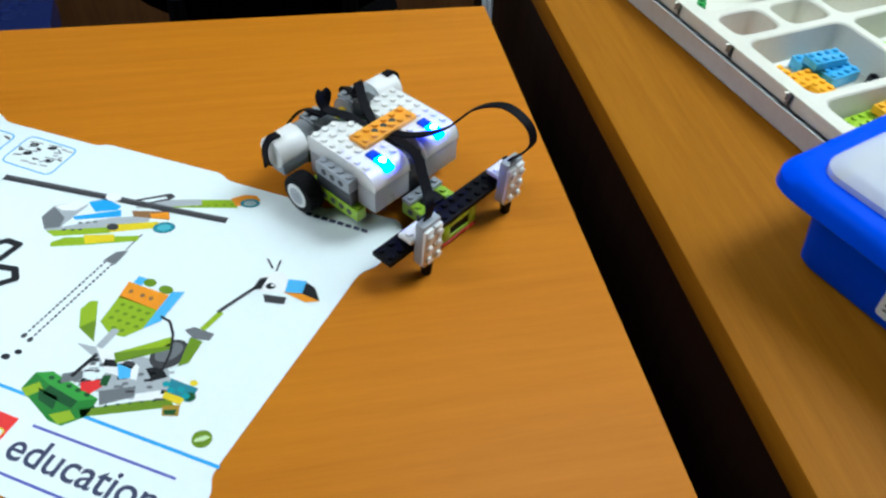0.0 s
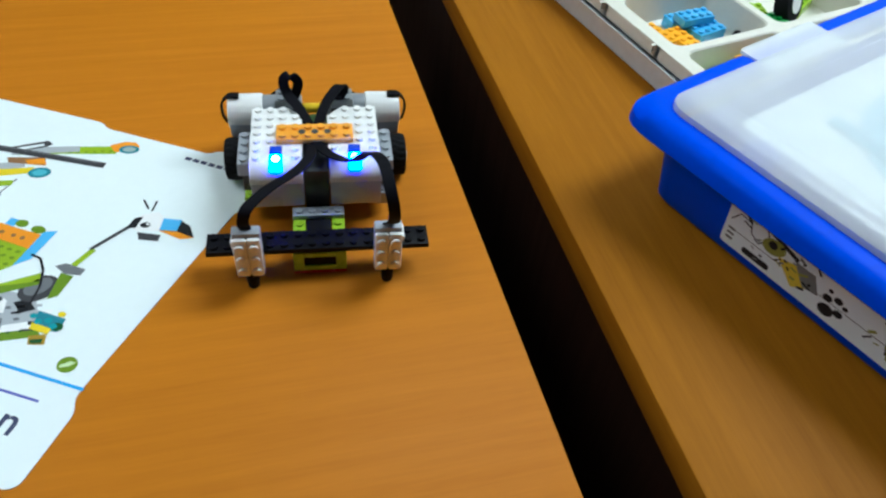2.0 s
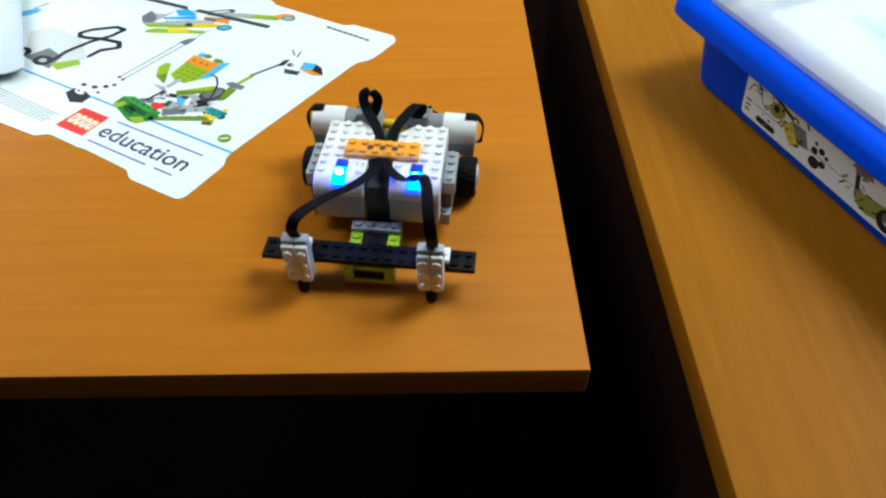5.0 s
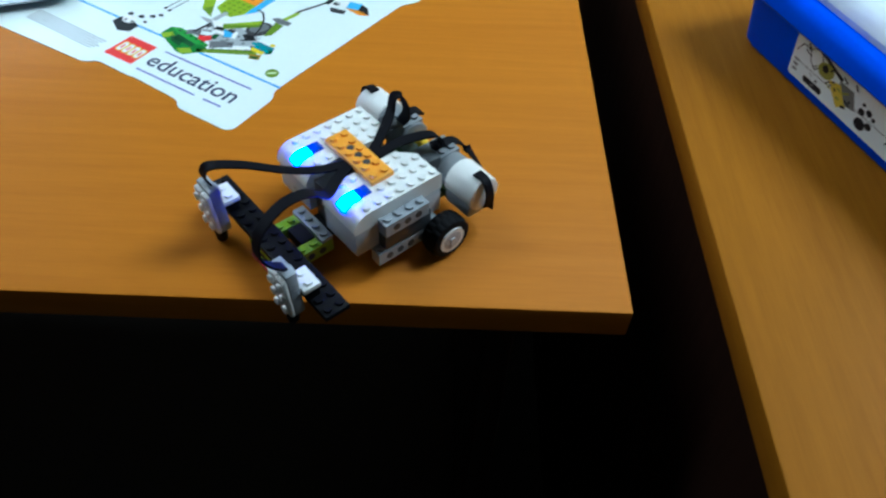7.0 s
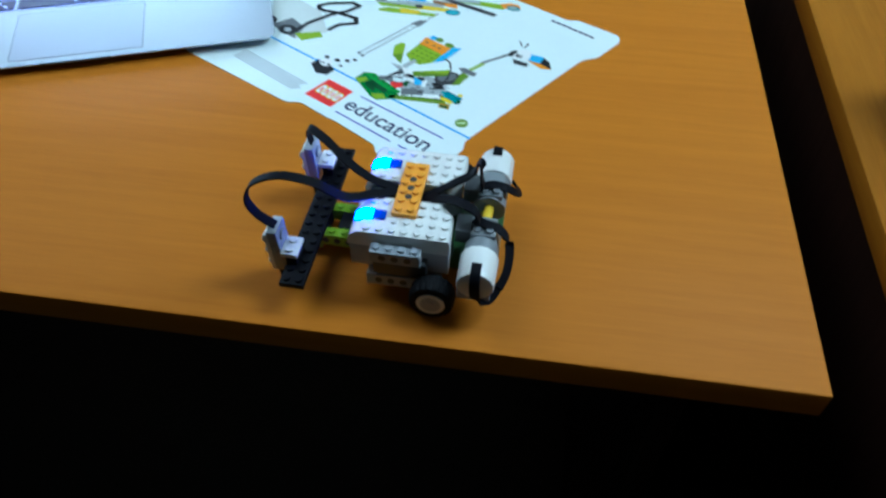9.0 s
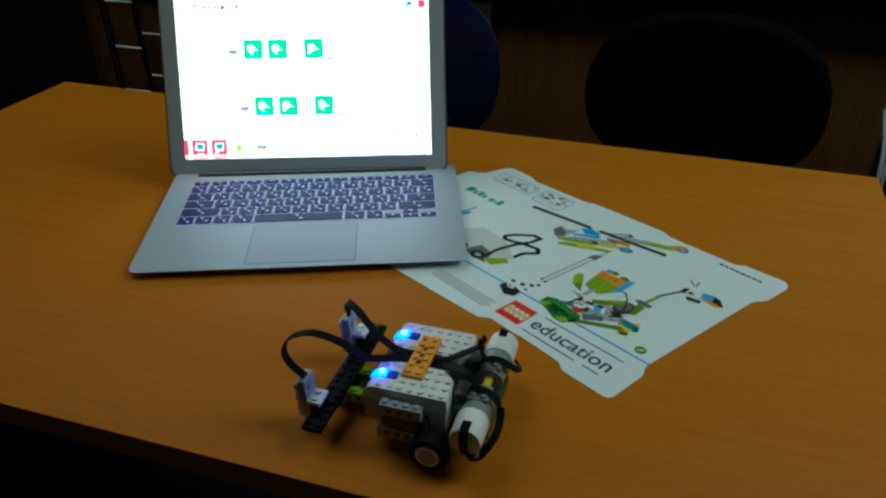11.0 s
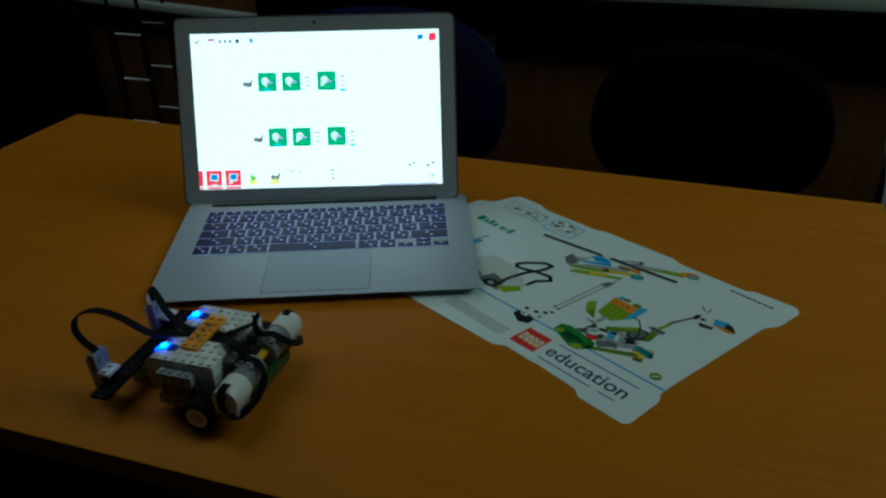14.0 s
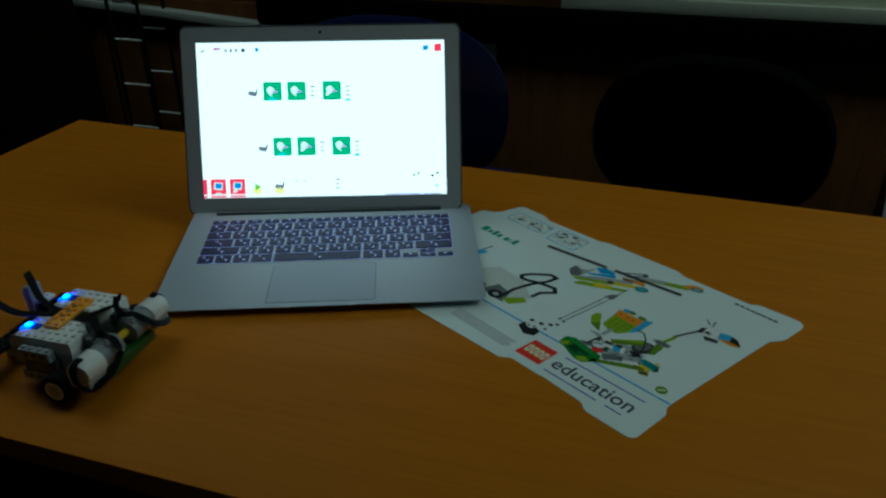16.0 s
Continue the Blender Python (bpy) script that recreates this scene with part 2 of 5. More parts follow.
def ribbon(bm, points, across, width, thick):
    """A flat cable along a smooth line; across: its broad direction at the start and at the end."""
    line = curve_points(points)
    a0, a1 = Vector(across[0]), Vector(across[1])
    rings = []
    for i, p in enumerate(line):
        d = (line[min(i + 1, len(line) - 1)] - line[max(i - 1, 0)]).normalized()
        k = i / (len(line) - 1)
        w = a0 * (1 - k) + a1 * k
        w = (w - d * w.dot(d)).normalized()
        n = d.cross(w).normalized()
        ring = []
        for u, v in ((-1, -1), (-0.5, -1.25), (0, -1), (0.5, -1.25), (1, -1), (1, 1), (0.5, 1.25), (0, 1), (-0.5, 1.25), (-1, 1)):
            ring.append(bm.verts.new(p + w * (u * width / 2) + n * (v * thick / 2)))
        rings.append(ring)
    for r, s in zip(rings, rings[1:]):
        for i in range(10):
            bm.faces.new((r[i], r[(i + 1) % 10], s[(i + 1) % 10], s[i]))
    bm.faces.new(rings[0][::-1])
    bm.faces.new(rings[-1])


def wire(bm, points, r, sides=8, steps=6, smooth_line=True):
    line = curve_points(points, steps) if smooth_line else [Vector(p) for p in points]
    rings = []
    ref = Vector((0.13, 0.27, 0.95))
    for i, p in enumerate(line):
        d = (line[min(i + 1, len(line) - 1)] - line[max(i - 1, 0)]).normalized()
        w = d.cross(ref).normalized()
        n = d.cross(w)
        rings.append([bm.verts.new(p + (w * math.cos(2 * math.pi * j / sides) + n * math.sin(2 * math.pi * j / sides)) * r) for j in range(sides)])
    for a, b in zip(rings, rings[1:]):
        for j in range(sides):
            bm.faces.new((a[j], a[(j + 1) % sides], b[(j + 1) % sides], b[j]))
    bm.faces.new(rings[0][::-1])
    bm.faces.new(rings[-1])


def finish(name, bm, mat, soft=True):
    me = bpy.data.meshes.new(name)
    bmesh.ops.recalc_face_normals(bm, faces=bm.faces[:])
    bm.to_mesh(me)
    bm.free()
    if mat:
        me.materials.append(mat)
    if soft:
        me.shade_smooth()
        me.set_sharp_from_angle(angle=radians(35))
    return me


def part(name, bm, mat, parent, label=""):
    """One mesh object under a thing or a part."""
    ob = new(name, finish(name, bm, mat))
    ob.parent = parent
    if label:
        ob["label"] = label
    return ob


def thing(name, m, label, category, group="", kind=""):
    ob = new(name)
    ob.empty_display_size = 0.02
    ob.matrix_world = m
    return tagged(ob, label, category, group, kind)


def solid(name, bm, mat, label="", category="", kind="", m=None, group=""):
    ob = new(name, finish(name, bm, mat))
    if m is not None:
        ob.matrix_world = m
    return tagged(ob, label, category, group, kind)


def B():
    return bmesh.new()


# ---- the room ----
FLOOR_Z, CEIL_Z = -0.74, 1.96
WALL_Y = 1.42

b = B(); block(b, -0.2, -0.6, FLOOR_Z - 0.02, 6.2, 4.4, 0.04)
solid("floor", b, FLOOR_MAT, "worn linoleum floor, darkened for the shade under the tables", "floor", "structure")
# ceiling, south and east walls are unseen, added to close in the light
b = B(); block(b, -0.2, -0.6, CEIL_Z + 0.04, 6.2, 4.4, 0.08)
solid("ceiling", b, PLASTER, "plain ceiling, added out of view", "ceiling", "structure")
b = B(); block(b, -0.2, WALL_Y + 0.05, (FLOOR_Z + CEIL_Z) / 2, 6.2, 0.1, CEIL_Z - FLOOR_Z)
wall_north = solid("wall_north", b, PANEL_WOOD, "brown wood-panelled wall behind the tables", "wall", "structure")
b = B(); block(b, -0.2, -2.75, (FLOOR_Z + CEIL_Z) / 2, 6.2, 0.1, CEIL_Z - FLOOR_Z)
solid("wall_south", b, PLASTER, "plain wall, added out of view", "wall", "structure")
b = B(); block(b, 2.85, -0.65, (FLOOR_Z + CEIL_Z) / 2, 0.1, 4.1, CEIL_Z - FLOOR_Z)
solid("wall_east", b, PLASTER, "plain wall, added out of view", "wall", "structure")
b = B(); block(b, -3.25, -0.65, (FLOOR_Z + CEIL_Z) / 2, 0.1, 4.1, CEIL_Z - FLOOR_Z)
solid("wall_west", b, DARK_WOOD, "dark red-brown wooden wall", "wall", "structure")

# a fitting at each lamp position, both out of view, the left one made up
for lx, ly, watts in LAMPS:
    fitting = thing("unseen_ceiling_light", pose(lx, ly, CEIL_Z), "long fluorescent ceiling light with a white frame, added out of view", "ceiling light", "ceiling lights")
    b = B()
    for sx, sy, w, d in ((-0.91, 0, 0.02, 0.74), (0.91, 0, 0.02, 0.74), (0, -0.36, 1.8, 0.02), (0, 0.36, 1.8, 0.02)):
        block(b, sx, sy, -0.012, w, d, 0.024, 0.002)
    part("frame", b, WHITE, fitting)
    b = B(); block(b, 0, 0, -0.006, 1.798, 0.698, 0.006)
    part("diffuser", b, LAMP_GLOW, fitting, "glowing white diffuser")


# ---- tables ----
def table(name, m, x0, y0, x1, y1, mat, label, panels, skew=0.0):
    """A laminate table: one top, an edge band, panel legs."""
    t = thing(name, m, label, "table")
    b = B(); block(b, (x0 + x1) / 2, (y0 + y1) / 2, -0.011, x1 - x0, y1 - y0, 0.022, 0.0016)
    for v in b.verts:
        if v.co.y > (y0 + y1) / 2:
            v.co.y += skew * (x1 - v.co.x) / (x1 - x0)
    part("tabletop", b, mat, t)
    for px, py, sx, sy in panels:
        b = B(); block(b, px, py, (FLOOR_Z - 0.022) / 2, sx, sy, -FLOOR_Z - 0.022, 0.0015)
        part("leg", b, DARK_WOOD, t, "dark red-brown panel leg")
    return t


table("table", pose(0, 0, 0), -1.195, 0.0, 0.0, 0.618, TABLE_WOOD, "orange beech laminate table with dark panel legs",
      [(-0.066, 0.32, 0.018, 0.56), (-1.12, 0.32, 0.018, 0.56)], 0.022)
table("table", pose(0, 0, 0), 0.058, -0.75, 0.72, 0.92, DESK_WOOD, "yellow-brown beech laminate table beside a narrow gap",
      [(0.069, 0.085, 0.018, 1.64), (0.66, -0.05, 0.018, 1.3)])


# ---- toy robot ----
U = 0.008


def row(n, centre=0.0):
    return [centre + (i - (n - 1) / 2) * U for i in range(n)]


def technic_beam(bm, x, y0, n, z_top, along="Y", holes=True):
    """A studded beam with pin holes, n studs long, one stud wide."""
    half = n * U / 2
    sx, sy = (U, n * U) if along == "Y" else (n * U, U)
    block(bm, x, y0, z_top - 0.0048, sx - 0.0002, sy - 0.0002, 0.0096, 0.0003, segments=1)
    studs(bm, [x] if along == "Y" else row(n, x), row(n, y0) if along == "Y" else [y0], z_top)


def pin_holes(bm, x, side, y0, n, z):
    """Dark discs on a beam's side, coloured as the shade inside its pin holes."""
    for y in row(n - 1, y0):
        tube(bm, (x + side * 0.0035, y, z), (x + side * 0.00415, y, z), 0.0024, segments=14)


def cut_corner(bm, place, normal):
    """Takes away all that lies beyond a plane and closes the cut."""
    geom = bm.verts[:] + bm.edges[:] + bm.faces[:]
    out = bmesh.ops.bisect_plane(bm, geom=geom, plane_co=place, plane_no=normal, clear_outer=True)
    bmesh.ops.contextual_create(bm, geom=[e for e in out["geom_cut"] if isinstance(e, bmesh.types.BMEdge)])


def build_robot():
    robot = thing("toy_robot", pose(0, 0, 0), "toy brick robot with two white hubs and glowing blue lights", "toy robot")
    for s in (-1, 1):
        # hub: white upper shell with a rounded front, grey lower half
        cx = s * 0.024
        hub = B()
        prof = [(-0.031, 0.0391), (-0.031, 0.0494), (-0.0298, 0.0506), (0.0225, 0.0506)]
        for k in range(1, 7):
            a = radians(90 - 15 * k)
            prof.append((0.0225 + 0.010 * math.cos(a), 0.0406 + 0.010 * math.sin(a)))
        prof += [(0.0325, 0.0391)]
        loops = []
        for x in (cx - 0.0159, cx + 0.0159):
            loops.append([hub.verts.new((x, y, z)) for y, z in prof])
        n = len(prof)
        hub.faces.new(loops[0])
        hub.faces.new(loops[1][::-1])
        for i in range(n):
            hub.faces.new((loops[0][i], loops[0][(i + 1) % n], loops[1][(i + 1) % n], loops[1][i]))
        cut_corner(hub, (cx - s * 0.0159, -0.0215, 0), (-s, -1, 0))
        bmesh.ops.bevel(hub, geom=hub.edges[:], offset=0.0004, segments=1, affect="EDGES")
        xs = row(4, cx)
        inner = 0 if s > 0 else 3
        studs(hub, [x for i, x in enumerate(xs) if i != inner], [-0.0270], 0.0506)
        studs(hub, xs, [-0.0190 + U * i for i in range(4)], 0.0506)
        studs(hub, [xs[0], xs[3]], [0.0130, 0.0210], 0.0506)
        shell = part("hub", hub, WHITE, robot, "white battery hub with studs")
        b = B(); block(b, cx, 0.0006, 0.0298, 0.0314, 0.0628, 0.0186, 0.0006)
        cut_corner(b, (cx - s * 0.0157, -0.0215, 0), (-s, -1, 0))
        part("hub_base", b, HUB_GREY, shell, "light grey lower shell")
        b = B(); block(b, cx, 0.0148, 0.0510, 0.0075, 0.0078, 0.0022, 0.0005)
        part("button", b, BUTTON, shell, "dark blue push button")
        # light window wraps over the rounded front
        b = B()
        ring = []
        ring.append((0.0190, 0.0520))
        for k in range(0, 5):
            a = radians(90 - 12 * k)
            ring.append((0.0225 + 0.0114 * math.cos(a), 0.0406 + 0.0114 * math.sin(a)))
        for (y0, z0), (y1, z1) in zip(ring, ring[1:]):
            v = [b.verts.new(p) for p in ((cx - 0.0036, y0, z0), (cx + 0.0036, y0, z0), (cx + 0.0036, y1, z1), (cx - 0.0036, y1, z1))]
            b.faces.new(v)
        bmesh.ops.remove_doubles(b, verts=b.verts[:], dist=1e-5)
        bmesh.ops.solidify(b, geom=b.faces[:], thickness=0.0008)
        part("light_window", b, LED_EDGE, shell, "glowing blue light window")
        b = B(); tube(b, (cx, 0.0232, 0.0510), (cx, 0.0238, 0.0530), 0.0033, 0.0029, 18, 0.0005)
        part("light", b, LED, shell, "bright blue-white lamp")
        # studded beam at the hub's flank, beams under it
        b = B(); technic_beam(b, s * 0.0445, 0.0012, 4, 0.0432)
        beam = part("side_beam", b, LIGHT_GREY, robot, "light grey studded beam")
        b = B(); pin_holes(b, s * 0.0445, s, 0.0012, 4, 0.0385)
        part("pin_hole_shade", b, DARK_GREY, beam)
        b = B(); technic_beam(b, s * 0.042, -0.003, 6, 0.0190)
        lower = part("lower_beam", b, LIME if s > 0 else LIGHT_GREY, robot, "lime green studded beam" if s > 0 else "light grey studded beam")
        b = B(); pin_holes(b, s * 0.042, s, -0.003, 6, 0.0142)
        part("pin_hole_shade", b, DARK_GREY, lower)
        b = B(); block(b, s * 0.0425, -0.001, 0.0272, 0.0075, 0.034, 0.0128, 0.0004)
        part("filler_beam", b, DARK_GREY, robot, "dark grey beam below the hub")
        # motor: grey inner half, faceted white outer half
        b = B(); tube(b, (s * 0.0085, -0.0500, 0.0345), (s * 0.037, -0.0500, 0.0345), 0.0108, segments=28, bevel=0.0008)
        block(b, s * 0.018, -0.050, 0.0440, 0.0158, 0.0155, 0.004, 0.0004)
        studs(b, row(2, s * 0.018), row(2, -0.050), 0.0460)
        motor = part("motor", b, MID_GREY, robot, "grey motor housing")
        b = B()
        tube(b, (s * 0.0345, -0.0500, 0.0345), (s * 0.0580, -0.0500, 0.0345), 0.0122, 0.0117, segments=14, bevel=0.0012)
        part("motor_cap", b, WHITE, motor, "white rounded motor cap")
        b = B(); block(b, s * 0.0462, -0.0490, 0.0262, 0.0220, 0.0205, 0.0115, 0.0014)
        part("motor_sole", b, LIGHT_GREY, motor, "light grey lower motor shell")
        b = B(); block(b, s * 0.0185, -0.0375, 0.0425, 0.0150, 0.0100, 0.0110, 0.0008)
        part("plug", b, DARK_GREY, motor, "dark grey cable plug")
        # wheel
        wheel = new("wheel")
        wheel.parent = robot
        wheel.matrix_basis = pose(s * 0.0540, -0.0232, 0.0150, 0, 0, 0)
        tyre_bm = B()
        rings = []
        for x, r, tread in ((-0.0064, 0.0105, 0), (-0.0066, 0.0122, 0), (-0.0058, 0.0138, 1), (-0.0030, 0.0145, 1), (-0.0003, 0.0146, 1), (0.0003, 0.0146, -1),
                            (0.0030, 0.0145, -1), (0.0058, 0.0138, -1), (0.0066, 0.0122, 0), (0.0064, 0.0105, 0)):
            rings.append([])
            for k in range(80):
                a = 2 * math.pi * k / 80
                low = (k + (2 if tread < 0 else 0)) % 4 == 0
                q = r - (0.0006 if tread and low else 0)
                rings[-1].append(tyre_bm.verts.new((x, q * math.cos(a), q * math.sin(a))))
        for p, q in zip(rings, rings[1:]):
            for i in range(80):
                tyre_bm.faces.new((p[i], p[(i + 1) % 80], q[(i + 1) % 80], q[i]))
        tyre_bm.faces.new(rings[0][::-1])
        tyre_bm.faces.new(rings[-1])
        bmesh.ops.recalc_face_normals(tyre_bm, faces=tyre_bm.faces[:])
        tyre = part("tyre", tyre_bm, RUBBER, wheel, "black ribbed rubber tyre")
        b = B(); tube(b, (s * 0.0058, 0, 0), (s * 0.0070, 0, 0), 0.0094, 0.0090, 28)
        rim = part("rim", b, WHITE, wheel, "white rim")
        b = B(); tube(b, (s * 0.0068, 0, 0), (s * 0.0072, 0, 0), 0.0064, 0.0064, 24)
        tube(b, (s * 0.0069, 0, 0), (s * 0.0080, 0, 0), 0.0026, 0.0024, 14)
        for k in range(6):
            a = math.pi * k / 3
            tube(b, (s * 0.0072, 0.0042 * math.cos(a), 0.0042 * math.sin(a)), (s * 0.0076, 0.0042 * math.cos(a), 0.0042 * math.sin(a)), 0.0009, segments=8)
        part("hub_cap", b, HUB_GREY, wheel, "grey wheel centre")
        b = B(); tube(b, (s * 0.030, -0.0232, 0.0152), (s * 0.0490, -0.0232, 0.0152), 0.0024, segments=12)
        part("axle", b, DARK_GREY, robot)
        # sensor on its bracket plate
        lean = Matrix.Rotation(radians(-3), 4, "X")
        b = B(); block(b, s * 0.0425, 0.0680, 0.0255, 0.0150, 0.0070, 0.0090, 0.0003)
        part("riser", b, BLACK, robot, "black riser under the bracket")
        b = B(); block(b, s * 0.0425, 0.0690, 0.0308, 0.0158, 0.0110, 0.0032, 0.0003)
        studs(b, row(2, s * 0.0425), [0.0690], 0.0324)
        plate = part("bracket_plate", b, WHITE, robot, "white two-stud plate")
        b = B(); block(b, s * 0.040, 0.0780, 0.0302, 0.0158, 0.0068, 0.0345, 0.0010, lean)
        tube(b, (s * 0.040, 0.0750, 0.0400), (s * 0.040, 0.0737, 0.0400), 0.0042, segments=16)
        sensor = part("sensor", b, LIGHT_GREY, robot, "grey distance sensor standing upright")
        b = B()
        for x in (-0.004, 0.004):
            block(b, s * 0.040 + x, 0.0824, 0.0285, 0.0080, 0.0034, 0.0318, 0.0016, lean)
        for x in (-0.004, 0.004):
            for z in (0.0185, 0.0285, 0.0385):
                y = 0.0840 + (z - 0.0285) * 0.052
                tube(b, (s * 0.040 + x, y - 0.0004, z), (s * 0.040 + x, y + 0.0018, z), 0.0027, 0.0025, 14, 0.0003)
        part("sensor_face", b, WHITE, sensor, "white face with six studs")
        b = B(); tube(b, (s * 0.040, 0.0785, 0.0002), (s * 0.040, 0.0785, 0.0135), 0.0034, 0.0042, 16, 0.0008)
        part("skid", b, RUBBER, robot, "dark skid foot")
    # orange bridge plate
    b = B(); block(b, 0, 0, 0.0524, 0.0478, 0.0158, 0.0032, 0.0003)
    studs(b, row(6), row(2), 0.0540)
    bridge = part("bridge_plate", b, ORANGE, robot, "orange plate across both hubs")
    # dark discs on the plate give the shade of its three holes
    b = B()
    for x in (-U, 0, U):
        tube(b, (x, 0, 0.0539), (x, 0, 0.0542), 0.0023, segments=14)
    part("plate_hole_shade", b, DARK_GREY, bridge)
    # front bumper bar, sixteen studs long
    b = B(); block(b, 0, 0.0640, 0.0208, 0.1318, 0.0158, 0.0036, 0.0003)
    studs(b, [x * 1.03 for x in row(16)], row(2, 0.0640), 0.0226)
    part("bumper_bar", b, BLACK, robot, "long black plate with studs")
    b = B(); block(b, 0, 0.0367, 0.0182, 0.0318, 0.0078, 0.0032, 0.0003)
    studs(b, row(4), [0.0367], 0.0198)
    part("cross_plate", b, LIGHT_GREY, robot, "light grey four-stud plate")
    for s in (-1, 1):
        b = B(); technic_beam(b, s * 0.012, 0.0487, 4, 0.0163)
        arm = part("front_arm", b, LIME, robot, "lime green beam holding the bar")
        b = B(); pin_holes(b, s * 0.012, s, 0.0487, 4, 0.0115)
        part("pin_hole_shade", b, DARK_GREY, arm)
    b = B(); block(b, 0, 0.030, 0.0125, 0.0150, 0.040, 0.0080, 0.0004)
    part("spine", b, BLACK, robot, "black centre beam")
    b = B()
    for x, z, sx, sz in ((-0.0128, 0.0102, 0.0062, 0.0150), (0.0128, 0.0102, 0.0062, 0.0150), (0, 0.0158, 0.0194, 0.0036), (0, 0.0044, 0.0194, 0.0034)):
        block(b, x, 0.0655, z, sx, 0.0116, sz, 0.0003)
    front = part("front_frame", b, LIME, robot, "lime brick, its opening filled black for the shade inside")
    # black block inside the frame, in place of the shade in its opening
    b = B(); block(b, 0, 0.0640, 0.0100, 0.0192, 0.0120, 0.0080)
    part("opening", b, BLACK, front)
    b = B(); block(b, 0, 0.0660, 0.0022, 0.0318, 0.0126, 0.0014, 0.0002)
    part("base_plate", b, RED, front, "thin red plate")
    b = B(); block(b, 0, -0.052, 0.0190, 0.0640, 0.0160, 0.0090, 0.0004)
    block(b, 0, -0.030, 0.0165, 0.0560, 0.0440, 0.0060, 0.0004)
    part("chassis", b, material("dark_green_plastic", (0.03, 0.10, 0.02), 0.4, grain=0.05), robot, "dark green chassis under the motors")
    b = B(); tube(b, (-0.009, -0.050, 0.0360), (0.009, -0.050, 0.0360), 0.0034, segments=14)
    part("axle_joiner", b, YELLOW, robot, "yellow axle joiner between the motors")
    b = B(); block(b, 0, 0.003, 0.0310, 0.0150, 0.050, 0.0280, 0.0006)
    part("centre_block", b, DARK_GREY, robot, "dark block between the hubs")
    # flat cables
    cables = [
        ((-0.040, 0.0775, 0.0465), (-0.042, 0.0870, 0.0570), (-0.042, 0.0920, 0.0690), (-0.040, 0.0870, 0.0810), (-0.037, 0.0710, 0.0870), (-0.031, 0.0530, 0.0790), (-0.021, 0.0370, 0.0600), (-0.008, 0.0210, 0.0530), (0.000, 0.0050, 0.0510)),
        ((0.040, 0.0775, 0.0465), (0.0405, 0.0800, 0.0550), (0.037, 0.0760, 0.0620), (0.026, 0.0610, 0.0620), (0.012, 0.0430, 0.0580), (0.004, 0.0250, 0.0535), (0.001, 0.0050, 0.0500)),
        ((-0.016, -0.0450, 0.0410), (-0.020, -0.0470, 0.0470), (-0.017, -0.0420, 0.0530), (-0.007, -0.0260, 0.0490), (-0.001, -0.0080, 0.0410)),
        ((0.015, -0.0430, 0.0410), (0.012, -0.0450, 0.0460), (0.010, -0.0440, 0.0550), (0.014, -0.0430, 0.0610), (0.019, -0.0410, 0.0590), (0.017, -0.0370, 0.0510), (0.009, -0.0250, 0.0470), (0.001, -0.0080, 0.0400)),
    ]
    for i, pts in enumerate(cables):
        pts = [(x, y, z + (0.0 if i < 2 else 0.0060)) for x, y, z in pts]
        b = B(); ribbon(b, pts, ((1, 0, 0), (1, 0, 0)), 0.0066, 0.0011)
        part("cable", b, CABLE, robot, "flat black ribbon cable")
    for s in (-1, 1):
        pts = ((s * 0.0500, -0.0470, 0.0410), (s * 0.0570, -0.0470, 0.0410), (s * 0.0615, -0.0470, 0.0360), (s * 0.0622, -0.0475, 0.0275), (s * 0.0600, -0.0490, 0.0190), (s * 0.0550, -0.0560, 0.0150), (s * 0.0460, -0.0610, 0.0180))
        pts = [(x, y - 0.003, z + 0.0060) for x, y, z in pts]
        b = B(); ribbon(b, pts, ((0, 1, 0), (0, 0.6, 0.8)), 0.0062, 0.0011)
        part("motor_cable", b, CABLE, robot, "flat black ribbon cable looped round the motor end")
        pts = ((s * 0.0480, -0.0610, 0.0180), (s * 0.0370, -0.0645, 0.0230), (s * 0.0240, -0.0640, 0.0320), (s * 0.0190, -0.0570, 0.0400), (s * 0.0180, -0.0480, 0.0425), (s * 0.0150, -0.0400, 0.0420))
        pts = [(x, y - 0.003, z + 0.0060) for x, y, z in pts]
        b = B(); ribbon(b, pts, ((0, 0.6, 0.8), (1, 0, 0)), 0.0060, 0.0011)
        part("motor_cable", b, CABLE, robot, "flat black ribbon cable behind the motor")
    return robot


robot = build_robot()
robot.scale = (0.948, 0.948, 0.948)


# ---- laptop ----
ICONS = {}


def lit(colour, strength=6.2):
    key = (colour, strength)
    if key not in ICONS:
        ICONS[key] = glow("lit_icon", colour, strength)
    return ICONS[key]


